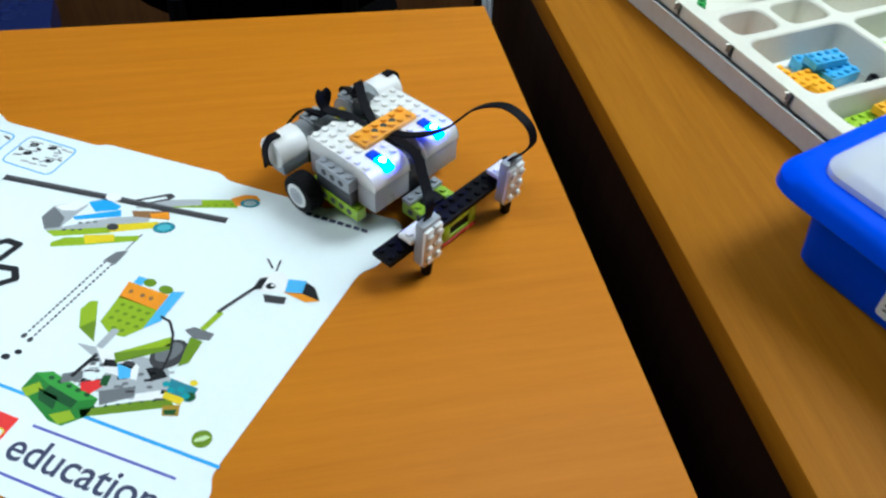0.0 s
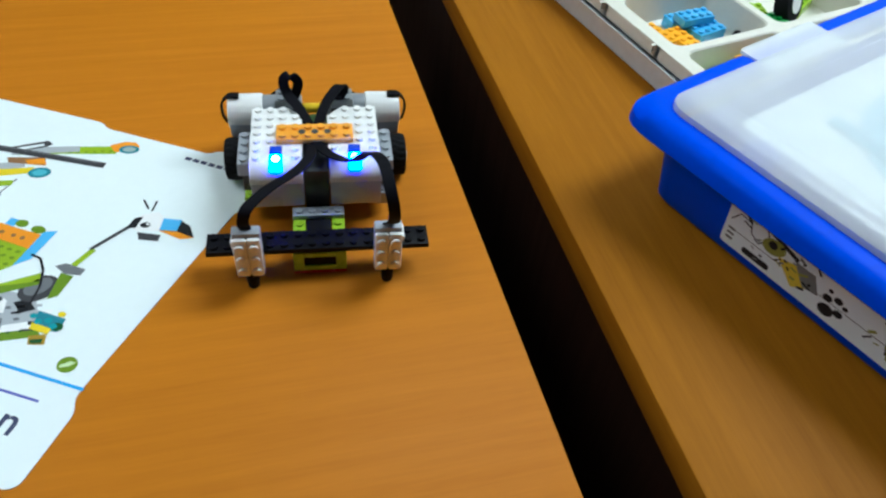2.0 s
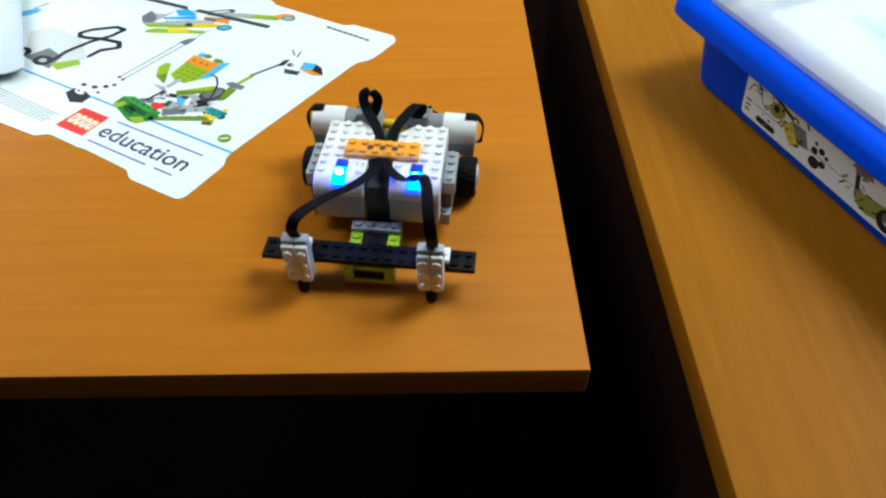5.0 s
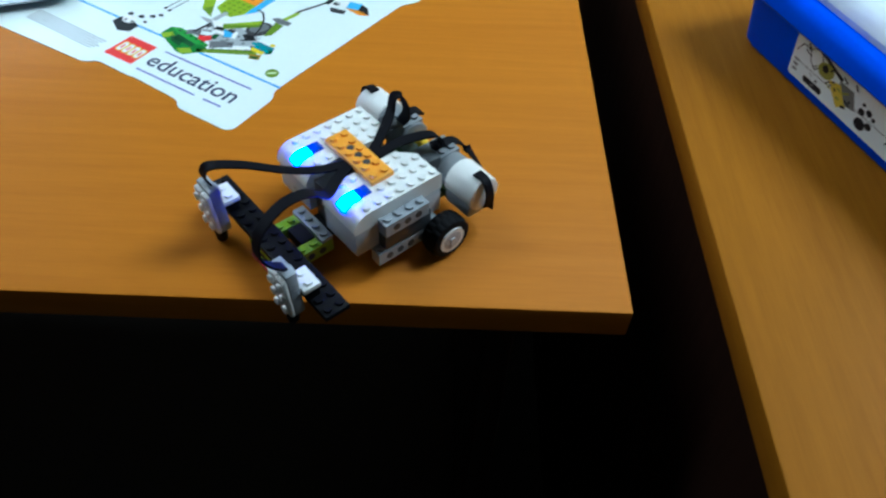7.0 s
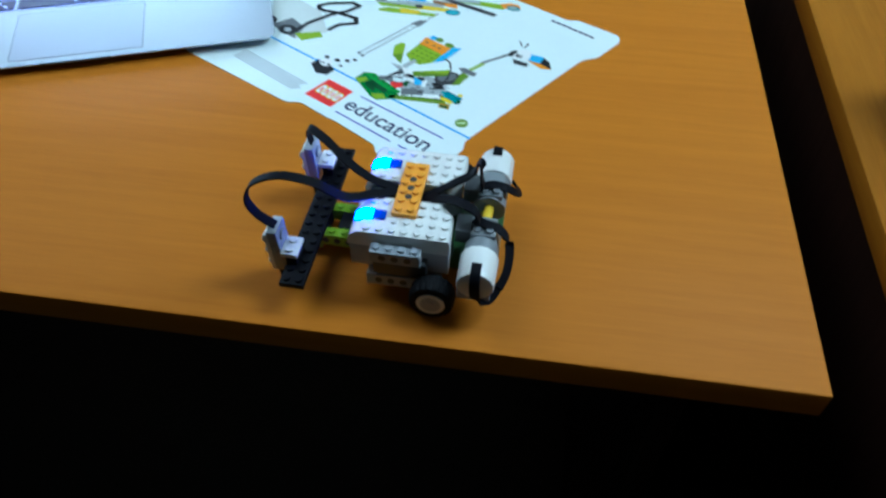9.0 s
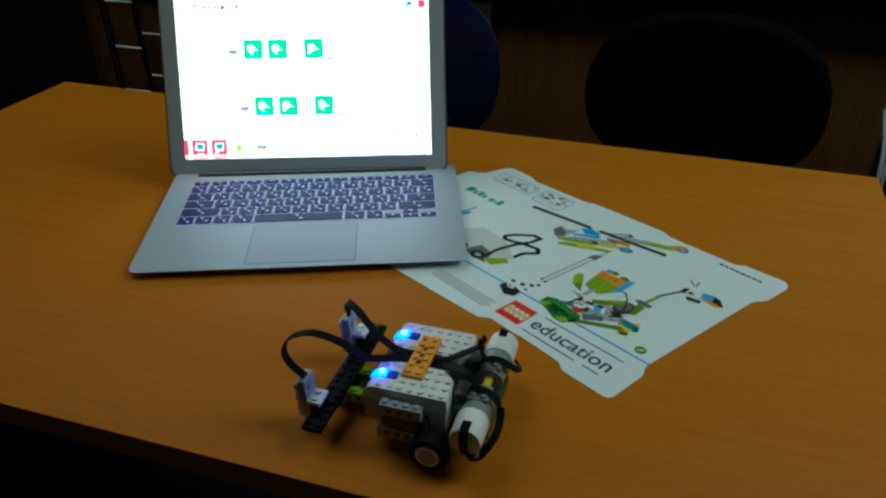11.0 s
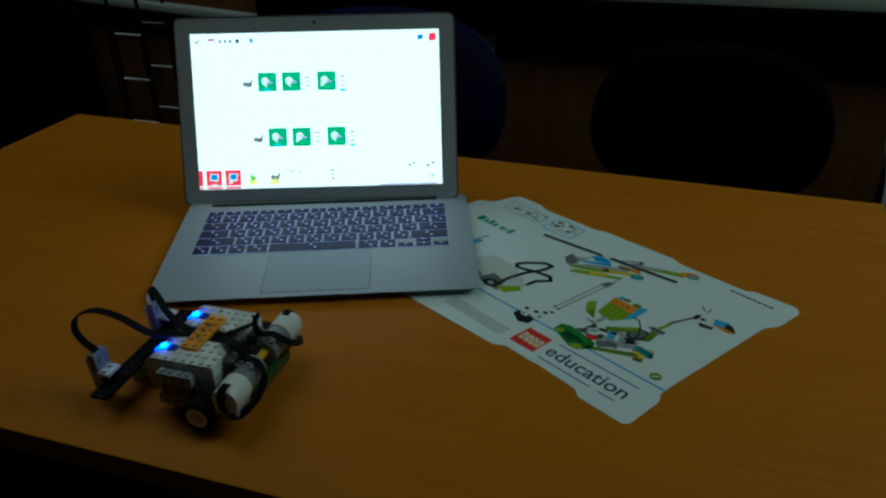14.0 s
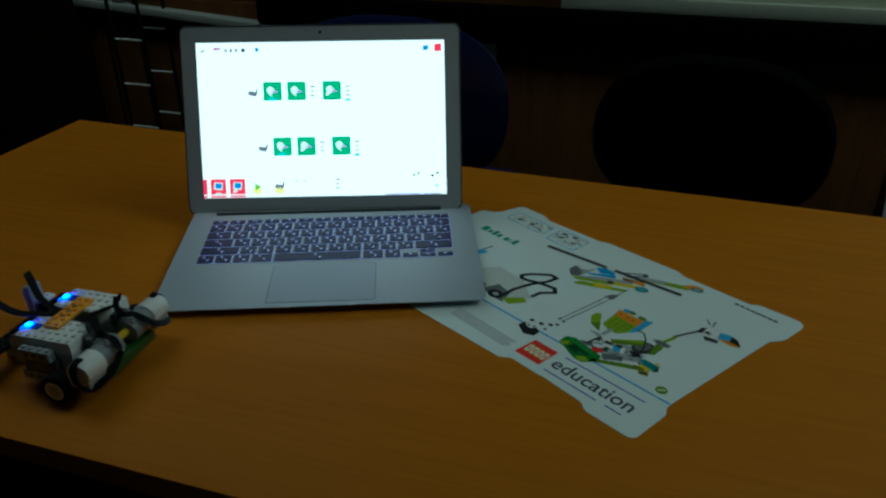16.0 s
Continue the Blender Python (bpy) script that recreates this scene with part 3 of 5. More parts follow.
class Sheet:
    """Flat coloured shapes on a sheet, joined by colour into one mesh; each layer lies a hair above the last."""

    def __init__(self, step=0.00004):
        self.bm, self.mats, self.step = B(), [], step

    def add(self, points, mat, layer=0, scale=0.001):
        if mat not in self.mats:
            self.mats.append(mat)
        z = self.step * (layer + 1)
        f = self.bm.faces.new([self.bm.verts.new((x * scale, y * scale, z)) for x, y in points])
        if sum((points[i - 1][0] * points[i][1] - points[i][0] * points[i - 1][1]) for i in range(len(points))) < 0:
            f.normal_flip()
        f.material_index = self.mats.index(mat)

    def done(self, name, parent, m=None, label=""):
        me = bpy.data.meshes.new(name)
        self.bm.normal_update()
        bmesh.ops.triangulate(self.bm, faces=self.bm.faces[:])
        self.bm.to_mesh(me)
        self.bm.free()
        for mat in self.mats:
            me.materials.append(mat)
        ob = new(name, me)
        ob.parent = parent
        if m is not None:
            ob.matrix_basis = m
        if label:
            ob["label"] = label
        return ob


LAP_W, LAP_D = 0.323, 0.216
LAP_TILT = math.degrees(math.atan(0.0085 / LAP_D))


def lap_z(y):
    return 0.0075 + 0.0085 * y / LAP_D


def build_laptop():
    lap = thing("laptop", pose(-0.5612, 0.2305, 0.0008, 0, 0, 20.8), "open silver aluminium laptop with a lit white screen", "laptop")
    b = B()
    prism(b, rounded(rect(-LAP_W / 2, 0, LAP_W / 2, LAP_D), 0.011), 0.0045, 0.0130)
    for v in b.verts:
        if v.co.z > 0.01:
            v.co.z = lap_z(v.co.y)
        else:
            v.co.x *= 0.985
            v.co.y = 0.003 + v.co.y * 0.985
    base = part("base", b, ALU, lap, "silver wedge-shaped base")
    base.scale = (1.01, 0.94, 1.0)
    for x in (-0.13, 0.13):
        for y in (0.025, 0.185):
            b = B(); tube(b, (x, y, 0.0), (x, y, 0.0048), 0.007, 0.008, 16)
            part("foot", b, RUBBER, lap, "dark rubber foot")
    # no recess cut: a dark block gives the shade of the thumb notch
    b = B(); block(b, 0, 0.0012, lap_z(0) - 0.0011, 0.056, 0.0034, 0.0022, 0.0006)
    part("thumb_notch_shade", b, DARK_GREY, base)
    # trackpad: dark joint, glass pad
    b = B(); prism(b, rounded(rect(-0.0532, 0.0075, 0.0532, 0.0815), 0.003), 0, 0.0001)
    joint = part("pad_joint", b, DARK_GREY, base)
    joint.matrix_basis = pose(0, 0, 0.00751, LAP_TILT)
    b = B(); prism(b, rounded(rect(-0.0526, 0.0081, 0.0526, 0.0809), 0.0028), 0, 0.0002)
    pad = part("trackpad", b, PAD, base, "grey glass trackpad")
    pad.matrix_basis = pose(0, 0, 0.00753, LAP_TILT)
    # keys
    pitch, top, height = 0.272 / 14.5, 0.1890, 0.0180
    shapes = {}

    def key_mesh(w, h):
        k = (round(w, 4), round(h, 4))
        if k not in shapes:
            bm = B()
            block(bm, 0, 0, 0.0006, w - 0.0024, h - 0.0024, 0.0013, 0.0005, segments=1)
            nb = len(bm.faces)
            for sx, sy, lw, lh in ((-0.0022, 0.0030, 0.0024, 0.0016), (0.0026, -0.0028, 0.0026, 0.0018)) if h > 0.012 else ((0, 0.0008, 0.0032, 0.0012),):
                f = bm.faces.new([bm.verts.new((sx + x * lw / 2, sy + y * lh / 2, 0.00131)) for x, y in ((-1, -1), (1, -1), (1, 1), (-1, 1))])
                f.material_index = 1
            # light leaking round the key
            o = [(-w / 2 + 0.0009, -h / 2 + 0.0009), (w / 2 - 0.0009, -h / 2 + 0.0009), (w / 2 - 0.0009, h / 2 - 0.0009), (-w / 2 + 0.0009, h / 2 - 0.0009)]
            f = bm.faces.new([bm.verts.new((x, y, 0.00012)) for x, y in o])
            f.material_index = 1
            me = bpy.data.meshes.new("key")
            bm.to_mesh(me)
            bm.free()
            me.materials.append(KEYCAP)
            me.materials.append(KEYLIGHT)
            shapes[k] = me
        return shapes[k]

    rows = [[14.5 / 14] * 14, [1] * 13 + [1.5], [1.5] + [1] * 13, [1.75] + [1] * 11 + [1.75], [2.25] + [1] * 10 + [2.25],
            [1, 1, 1, 1.25, 5, 1.25, 1, 1, 1, 1]]
    y = top
    for i, keys in enumerate(rows):
        h = 0.0105 if i == 0 else height
        x = -0.136
        for j, k in enumerate(keys):
            w = k * pitch
            small = i == 5 and j >= 7
            ob = new("key", key_mesh(w, 0.0105 if small else h))
            ob.parent = base
            cy = y - h / 2 - (0.0042 if small else 0)
            ob.matrix_basis = pose(x + w / 2, cy, lap_z(cy), LAP_TILT)
            if i == 5 and j == 8:
                up = new("key", key_mesh(w, 0.0095))
                up.parent = base
                up.matrix_basis = pose(x + w / 2, cy + 0.0092, lap_z(cy + 0.0092), LAP_TILT)
            x += w
        y -= h
    # hinge and lid
    b = B(); tube(b, (-0.136, 0.1955, 0.0140), (0.128, 0.1935, 0.0140), 0.0048, segments=16)
    part("hinge", b, DARK_GREY, lap, "dark hinge bar")
    H, LID_W = 0.2185, 0.3245
    b = B(); prism(b, rounded(rect(-LID_W / 2, 0.001, LID_W / 2, H), 0.010), -0.0040, 0.0)
    lid = part("screen_lid", b, ALU, lap, "silver screen lid with a grey bezel")
    lid.matrix_basis = pose(-0.0080, 0.1950, 0.0125, 0, 0, -1.6) @ pose(0, 0, 0, 90 - 21.6, 0, 0)
    b = B()
    out = rounded(rect(-LID_W / 2 + 0.0015, 0.0025, LID_W / 2 - 0.0015, H - 0.0015), 0.009)
    prism(b, out, 0.0, 0.0006)
    # bezel grey is lightened to carry the glare of the display
    part("bezel", b, material("grey_bezel_glare", (0.60, 0.62, 0.64), 0.5, metal=0.2, grain=0.02), lid, "matt grey bezel, lightened for screen glare")
    b = B(); wire(b, [(x, y, 0.0004) for x, y in rounded(rect(-LID_W / 2 + 0.0010, 0.0022, LID_W / 2 - 0.0010, H - 0.0010), 0.0095)] + [(-LID_W / 2 + 0.0010, 0.012, 0.0004)], 0.0006, 6, 1, False)
    part("gasket", b, BLACK, lid)
    b = B(); tube(b, (0, H - 0.0085, 0.0006), (0, H - 0.0085, 0.0009), 0.0018, segments=16)
    part("webcam", b, BLACK, lid)
    # screen picture, 287 x 179 mm, origin at its lower left corner
    s = Sheet()
    s.add(rect(0, 0, 287, 179), SCREEN)
    WHITE_L = lit((0.9, 1.0, 1.0), 4.6)
    GREEN_L, TEAL, REDL, BLUEL = lit((0.0, 0.36, 0.16)), lit((0.02, 0.55, 0.60)), lit((0.80, 0.03, 0.08)), lit((0.0, 0.20, 0.62))
    INKY, GREYL, LILAC, YEL, PLAY = lit((0.05, 0.05, 0.08), 3.0), lit((0.30, 0.32, 0.40), 3.0), lit((0.45, 0.40, 0.75), 5.0), lit((0.85, 0.80, 0.25)), lit((0.20, 0.50, 0.02))

    def icon(x, y, flip, tab):
        s.add(rounded(rect(x, y, x + 21, y + 21), 1.5), GREEN_L, 1)
        s.add(ellipse(x + 8, y + 12, 4.5, 4.2), WHITE_L, 2)
        s.add([(x + 4, y + 9), (x + 12, y + 13), (x + 15, y + 10.5), (x + 9, y + 7), (x + (5 if flip else 11), y + 4), (x + (3 if flip else 8), y + 5)], WHITE_L, 3)
        s.add(rect(x + 11, y + 8.5, x + 17, y + 11), LILAC, 4)
        if tab:
            s.add(ellipse(x + 10, y + 1.6, 5, 1.8), TEAL, 5)

    def hubmark(x, y):
        s.add([(x, y), (x + 8, y - 2), (x + 9, y + 3), (x + 1, y + 4)], GREYL, 1)
        s.add([(x + 8, y - 2), (x + 10, y), (x + 11.5, y + 7), (x + 10.5, y + 7), (x + 9, y + 3)], INKY, 2)

    def ticks(x, y, blue):
        for k, w in enumerate((5, 3, 4)):
            s.add(rect(x - w / 2, y - k * 5, x + w / 2, y - k * 5 + 1.1), INKY, 1)
        if blue:
            s.add(rounded(rect(x - 2.8, y - 16, x + 2.8, y - 13.6), 0.8), TEAL, 1)
    for x0, y0, swap in ((75.5, 112.5, 0), (84.5, 48.5, 1)):
        icon(x0, y0, False, True)
        icon(x0 + 28, y0, bool(swap), False)
        icon(x0 + 69, y0, not swap, False)
        ticks(x0 + 57, y0 + 14.5, False)
        ticks(x0 + 98, y0 + 14.5, True)
        hubmark(x0 - 18, y0 + 7)
    # lower tool bar
    for x0, w in ((0, 4.5), (8.5, 18), (31, 18)):
        s.add(rect(x0, 4, x0 + w, 22), REDL, 1)
        s.add(rect(x0, 0.5, x0 + w, 2.6), REDL, 1)
    s.add(ellipse(17.5, 4.2, 4.5, 2.0), WHITE_L, 2)
    for x0 in (12, 34.5):
        s.add([(x0, 10), (x0 + 10, 9), (x0 + 11, 18), (x0 + 1, 18.5)], WHITE_L, 2)
        s.add([(x0 + 2, 11.5), (x0 + 9, 11), (x0 + 9.6, 17), (x0 + 2.4, 17.2)], BLUEL, 3)
    s.add([(x * 1.0, y) for x, y in ((34, 6), (37, 11), (40, 8), (38, 6))], WHITE_L, 4)
    for x0 in (56, 82):
        s.add([(x0 + 6, 3), (x0 + 14, 7), (x0 + 8, 12), (x0, 8)], YEL, 1)
    s.add([(61, 8), (68, 12), (60, 17)], PLAY, 2)
    hubmark(84, 11)
    for x0 in (108, 118):
        s.add(rect(x0, 18, x0 + 3, 19), GREYL, 1)
    ticks(158, 19, False)
    for x0, y0, w in ((248, 22, 2.2), (253, 24, 2), (269, 21, 3), (275, 24, 3)):
        s.add(rect(x0, y0, x0 + w, y0 + 2.2), INKY, 1)
    s.add(ellipse(275.5, 10, 1.6, 1.2), TEAL, 1)
    for x0, w in ((214, 24), (238, 18), (259, 22)):
        s.add(rect(x0, 0.2, x0 + w, 1.6), LILAC, 1)
    # upper marks
    s.add(bar(5, 170, 7, 168.5, 1.2), INKY, 1)
    s.add(bar(7, 168.5, 10, 172, 1.2), INKY, 1)
    s.add(rect(20, 170.5, 28, 173.5), LILAC, 1)
    s.add(rect(21, 171, 24, 173.2), REDL, 2)
    for x0 in (34, 40, 46):
        s.add(ellipse(x0, 170, 1.4, 2.0), GREYL, 1)
    s.add(ellipse(54, 170, 2.2, 2.2), INKY, 1)
    s.add(ellipse(70, 170.5, 1.8, 2.6, 20), BLUEL, 1)
    s.add([(262, 167.5), (268, 168), (268.5, 173), (262.5, 172.5)], BLUEL, 1)
    s.add(rect(275.5, 166, 283.5, 174.5), REDL, 1)
    s.done("display", lid, pose(-0.1435, 0.0205, 0.00065), "bright white display with green, red and yellow icons")
    return lap


laptop = build_laptop()


# ---- poster: printed card with tabbed outline, millimetres from its lower right corner ----
def text_mesh(words, size_x, size_y):
    """Letters as a flat mesh fitted to a width and height, lower left at the origin."""
    cu = bpy.data.curves.new("letters", "FONT")
    cu.body = words
    cu.resolution_u = 4
    cu.offset = 0.012
    tmp = bpy.data.objects.new("letters", cu)
    scene.collection.objects.link(tmp)
    me = bpy.data.meshes.new_from_object(tmp.evaluated_get(bpy.context.evaluated_depsgraph_get()))
    scene.collection.objects.unlink(tmp)
    bpy.data.objects.remove(tmp)
    xs, ys = [v.co.x for v in me.vertices], [v.co.y for v in me.vertices]
    for v in me.vertices:
        v.co.x = (v.co.x - min(xs)) / (max(xs) - min(xs)) * size_x
        v.co.y = (v.co.y - min(ys)) / (max(ys) - min(ys)) * size_y
    return me


def build_poster():
    outline = [(-352, -6), (-262, -8), (-255, -12), (-136, -5), (-130, 2), (-98, 2), (-93, 3), (-48, 2), (-42, -4), (2, -3), (6, 1), (6, 41), (1, 48), (1, 55), (10, 196), (18, 205), (20, 240), (14, 247), (-28, 244.5), (-33, 239), (-109, 237), (-116, 241.5), (-207, 237), (-213, 233), (-290, 229.5), (-299, 235), (-338, 235), (-347, 198), (-364, 192), (-364, 4)]
    b = B()
    prism(b, rounded([(x * 0.001, y * 0.001) for x, y in outline], 0.008, 4), 0.0, 0.0005)
    p = solid("poster", b, PAPER, "white card printed with toy robot models, lying on the table", "poster",
              m=pose(-0.258, 0.145, 0.0001, 0, 0, -31.5))
    up = pose(0, 0, 0.0005)
    K, DK, GR, LG = ink((0.012, 0.013, 0.016)), ink((0.05, 0.05, 0.055)), ink((0.16, 0.17, 0.18)), ink((0.42, 0.45, 0.47))
    LI, LD, OR, YE = ink((0.30, 0.45, 0.01)), ink((0.15, 0.26, 0.01)), ink((0.85, 0.30, 0.01)), ink((0.78, 0.60, 0.01))
    AZ, SKY, GN, GD = ink((0.10, 0.45, 0.80)), ink((0.04, 0.38, 0.80)), ink((0.025, 0.20, 0.025)), ink((0.01, 0.08, 0.02))
    RE, TE, BR, WH = ink((0.75, 0.03, 0.03)), ink((0.03, 0.22, 0.28)), ink((0.28, 0.14, 0.06)), ink((0.86, 0.87, 0.86))
    NAVY, VIO = ink((0.05, 0.06, 0.12)), ink((0.09, 0.11, 0.46))
    # helicopter
    s = Sheet()
    s.add([(-181, 157), (-158, 176), (-136, 188), (-133, 183), (-152, 169), (-183, 150), (-189, 152), (-198, 160), (-198, 171), (-188, 180), (-178, 181)], LG, 0)
    s.add([(-198, 160), (-189, 152), (-181, 157), (-184, 165), (-197, 171)], GR, 1)
    s.add([(-180, 183), (-171, 190), (-158, 188), (-158, 184), (-170, 177)], SKY, 1)
    s.add([(-180, 168), (-156, 185), (-152, 180), (-177, 166)], SKY, 2)
    s.add([(-197, 171), (-188, 180), (-179, 181), (-182, 173), (-190, 170)], WH, 2)
    for x, y in ((-172, 165), (-168, 167), (-164, 169.5), (-177, 156), (-172, 158), (-168, 160)):
        s.add(ellipse(x, y, 1.3, 0.8, 28, 8), K, 3)
    s.add([(-187, 151), (-153, 169), (-149, 165), (-179, 149)], LI, 2)
    s.add([(-177, 144), (-172, 151), (-131, 170), (-129, 166), (-157, 150), (-175, 141)], LI, 1)
    s.add([(-163, 157), (-146, 165), (-142, 160), (-157, 151)], YE, 3)
    s.add([(-156, 170), (-128, 185), (-122, 182), (-150, 165)], YE, 2)
    s.add(ellipse(-151, 170, 4, 3), DK, 4)
    s.add(ellipse(-143, 172, 3, 2), YE, 5)
    s.add([(-151, 196), (-113, 214), (-94, 222), (-88, 216), (-122, 202), (-146, 191)], LI, 1)
    s.add([(-153, 196), (-114, 214), (-111, 209), (-148, 190)], LG, 2)
    for k in range(6):
        s.add(ellipse(-116 + k * 4.6, 206 + k * 2.2, 1.2, 0.8, 25, 8), LD, 3)
    s.add([(-97, 222), (-90, 229), (-83, 231), (-78, 228), (-84, 221), (-90, 217)], OR, 3)
    s.add(ellipse(-83, 223, 6.5, 4.2, 20), TE, 4)
    s.add(ellipse(-83, 223, 4.2, 2.6, 20), ink((0.35, 0.45, 0.45)), 5)
    s.add([(-149, 187), (-127, 196), (-122, 189), (-145, 183)], BR, 3)
    s.add([(-137, 189), (-127, 195), (-122, 190), (-133, 186)], OR, 4)
    s.add(ellipse(-121, 182, 7, 5, 25), TE, 4)
    s.add(ellipse(-121, 182, 4.5, 3, 25), ink((0.10, 0.45, 0.55)), 5)
    s.add([(-153, 197), (-136, 211), (-131, 209), (-133, 205), (-147, 194)], DK, 4)
    s.add([(-150, 197), (-137, 207), (-135, 206), (-146, 196)], PAPER, 5)
    s.add(bar(-247, 181, -88, 203, 5.2), DK, 6)
    s.add(bar(-244, 183, -90, 204.5, 0.8), GR, 7)
    s.add(ellipse(-168, 193, 5.5, 4), WH, 8)
    s.done("helicopter_print", p, up, "printed blue, grey and lime helicopter")
    # winch and chain
    s = Sheet()
    s.add(bar(-130, 172, -131, 157, 0.9), DK, 0)
    s.add([(-138, 144), (-135, 153), (-129, 157), (-129, 144)], GR, 1)
    for x0, y0, x1, y1 in ((-136, 143, -141, 82), (-131, 143, -136, 81)):
        for k in range(22):
            t = k / 21
            s.add(ellipse(x0 + (x1 - x0) * t, y0 + (y1 - y0) * t, 0.9, 1.3, 8 * (k % 2), 6), DK if k % 2 else GR, 1)
        s.add(ellipse(x1, y1 - 1, 1.6, 1.8), DK, 2)
    s.done("chain_print", p, up, "printed grey winch chain")
    # long-necked bird machine
    s = Sheet()
    s.add([(-118, 53), (-118, 64), (-110, 68), (-77, 63), (-76, 52), (-84, 43), (-92, 43)], GN, 1)
    s.add([(-110, 57), (-97, 56), (-94, 49), (-105, 51)], GD, 2)
    s.add([(-118, 64), (-110, 68), (-77, 63), (-86, 58), (-106, 60.5)], ink((0.05, 0.32, 0.04)), 2)
    s.add([(-106, 60.5), (-86, 58), (-86, 53), (-106, 55)], GD, 2)
    s.add([(-118, 53), (-112, 60), (-107, 57), (-112, 50)], LI, 2)
    s.add([(-94, 46), (-86, 52), (-80, 49), (-86, 43)], LI, 2)
    for k in range(5):
        s.add(ellipse(-108 + k * 6, 64.5 - k * 0.4, 1.8, 1.2, 0, 10), GD, 3)
    s.add([(-82, 54), (-44, 78), (-38, 74), (-78, 51)], LD, 1)
    s.add([(-84, 80), (-111, 88), (-86, 92), (-58, 96), (-46, 83), (-44, 77), (-62, 69), (-84, 66)], LG, 0)
    s.add([(-100, 90), (-86, 92), (-70, 88), (-66, 80), (-84, 78)], WH, 1)
    s.add([(-80, 67), (-64, 77), (-61, 71), (-74, 60)], GR, 2)
    s.add([(-61, 73), (-47, 82), (-44, 77), (-60, 68)], WH, 2)
    for k in range(7):
        s.add(ellipse(-76 + k * 5.2, 58 + k * 3, 1.0, 0.8, 25, 8), GD, 3)
    s.add([(-92, 68), (-84, 73), (-80, 70), (-83, 64), (-89, 64)], RE, 4)
    s.add([(-84, 76), (-80, 78), (-78, 71), (-82, 70)], GD, 5)
    s.add([(-82, 85), (-73, 85), (-70, 80), (-75, 77)], AZ, 4)
    s.add([(-90, 85), (-83, 87), (-81, 83), (-88, 81)], K, 3)
    s.add(ellipse(-76, 87, 3.5, 2.2, 10), DK, 3)
    rnd = random.Random(11)
    for k in range(26):
        t = rnd.random()
        x, y = -98 + 50 * t + rnd.uniform(-3, 3), 74 + 10 * t + rnd.uniform(-9, 8)
        s.add(bar(x - 2.2, y - 1.0, x + 2.2, y + 1.0, rnd.uniform(1.0, 2.6)), (K, GR, DK, LG, WH)[k % 5], 3)
    for x, y in ((-94, 80), (-89, 77), (-70, 76), (-57, 79), (-66, 84)):
        s.add(ellipse(x, y, 1.8, 1.1, 20, 8), GR, 4)
    s.add([(-66, 88), (-60, 93), (-52, 88), (-58, 83)], K, 3)
    for k in range(4):
        s.add(ellipse(-50 + k * 4.6, 84 - (k % 2) * 2.5, 2.2, 1.8, 0, 10), ink((0.02, 0.30, 0.34)), 7)
    s.add([(-50, 88), (-33, 88), (-32, 79), (-46, 78)], TE, 4)
    s.add([(-44, 72), (-36, 76), (-33, 70), (-41, 67)], ink((0.38, 0.24, 0.02)), 4)
    s.add([(-42, 70), (-36, 73), (-35, 70), (-40, 68)], GD, 6)
    s.add(ellipse(-34, 82, 3.2, 2.6), GD, 6)
    s.add([(-48, 80), (-36, 80), (-36, 76), (-47, 76)], YE, 5)
    s.add(ellipse(-37, 90, 2.2, 1.8), YE, 6)
    s.add(bar(-99, 69, -96, 86, 2.4), K, 5)
    s.add(bar(-103, 66, -94, 72, 6), GR, 4)
    s.add([(-117, 97), (-125, 108), (-124, 115), (-120, 117), (-111, 104), (-103, 92)], LI, 3)
    s.add([(-117, 97), (-112, 105), (-103, 92)], LD, 4)
    s.add(bar(-97, 104, -98, 90, 4.5), LG, 4)
    s.add([(-88, 90), (-66, 111), (-61, 106), (-83, 85)], LI, 5)
    s.add([(-88, 90), (-83, 85), (-61, 104), (-62, 106)], LD, 6)
    s.add(ellipse(-60, 101, 9, 11, -30), DK, 4)
    s.add(ellipse(-61, 102, 5.5, 8, -30), GR, 5)
    s.add([(-62, 118), (-58, 122), (-45, 122), (-45, 117), (-54, 115)], GR, 6)
    s.add([(-56, 115), (-48, 115), (-47, 100), (-51, 96)], LD, 5)
    arc = [(-80, 121), (-73, 120), (-66, 113), (-60, 102), (-57, 90), (-60, 82)]
    for (x0, y0), (x1, y1) in zip(arc, arc[1:]):
        s.add(bar(x0, y0, x1, y1, 1.4), K, 7)
    s.add([(-113, 136), (-83, 136), (-84, 124), (-111, 124)], OR, 3)
    s.add([(-111, 125), (-84, 124), (-84, 110), (-90, 101), (-99, 100), (-109, 105)], LI, 3)
    s.add([(-85, 139), (-78, 142), (-78, 118), (-84, 110)], AZ, 4)
    s.add(rect(-110, 136, -104, 142), AZ, 4)
    s.add(ellipse(-101, 140, 4, 3), LD, 5)
    s.add(ellipse(-89, 139, 4.5, 3), LD, 5)
    for i in range(4):
        for j in range(4):
            if (i, j) not in ((0, 3), (3, 3)):
                s.add(ellipse(-105 + i * 5.6, 120 - j * 5.2, 1.6, 1.1, 20, 8), LD, 6)
    for x in (-107, -99, -93):
        s.add(ellipse(x, 130, 1.5, 1.5, 0, 8), BR, 6)
    s.add(bar(-53, 122, -50, 137, 3.6), LI, 5)
    s.add(bar(-52, 136, -41, 163, 2.4), DK, 5)
    s.add([(-41, 160), (-41, 172), (-33, 178), (-26, 174), (-24, 163), (-36, 159)], WH, 6)
    s.add([(-43, 168), (-39, 171), (-38, 161), (-43, 158)], K, 7)
    s.add(ellipse(-34, 165, 3.0, 2.4, 20), K, 8)
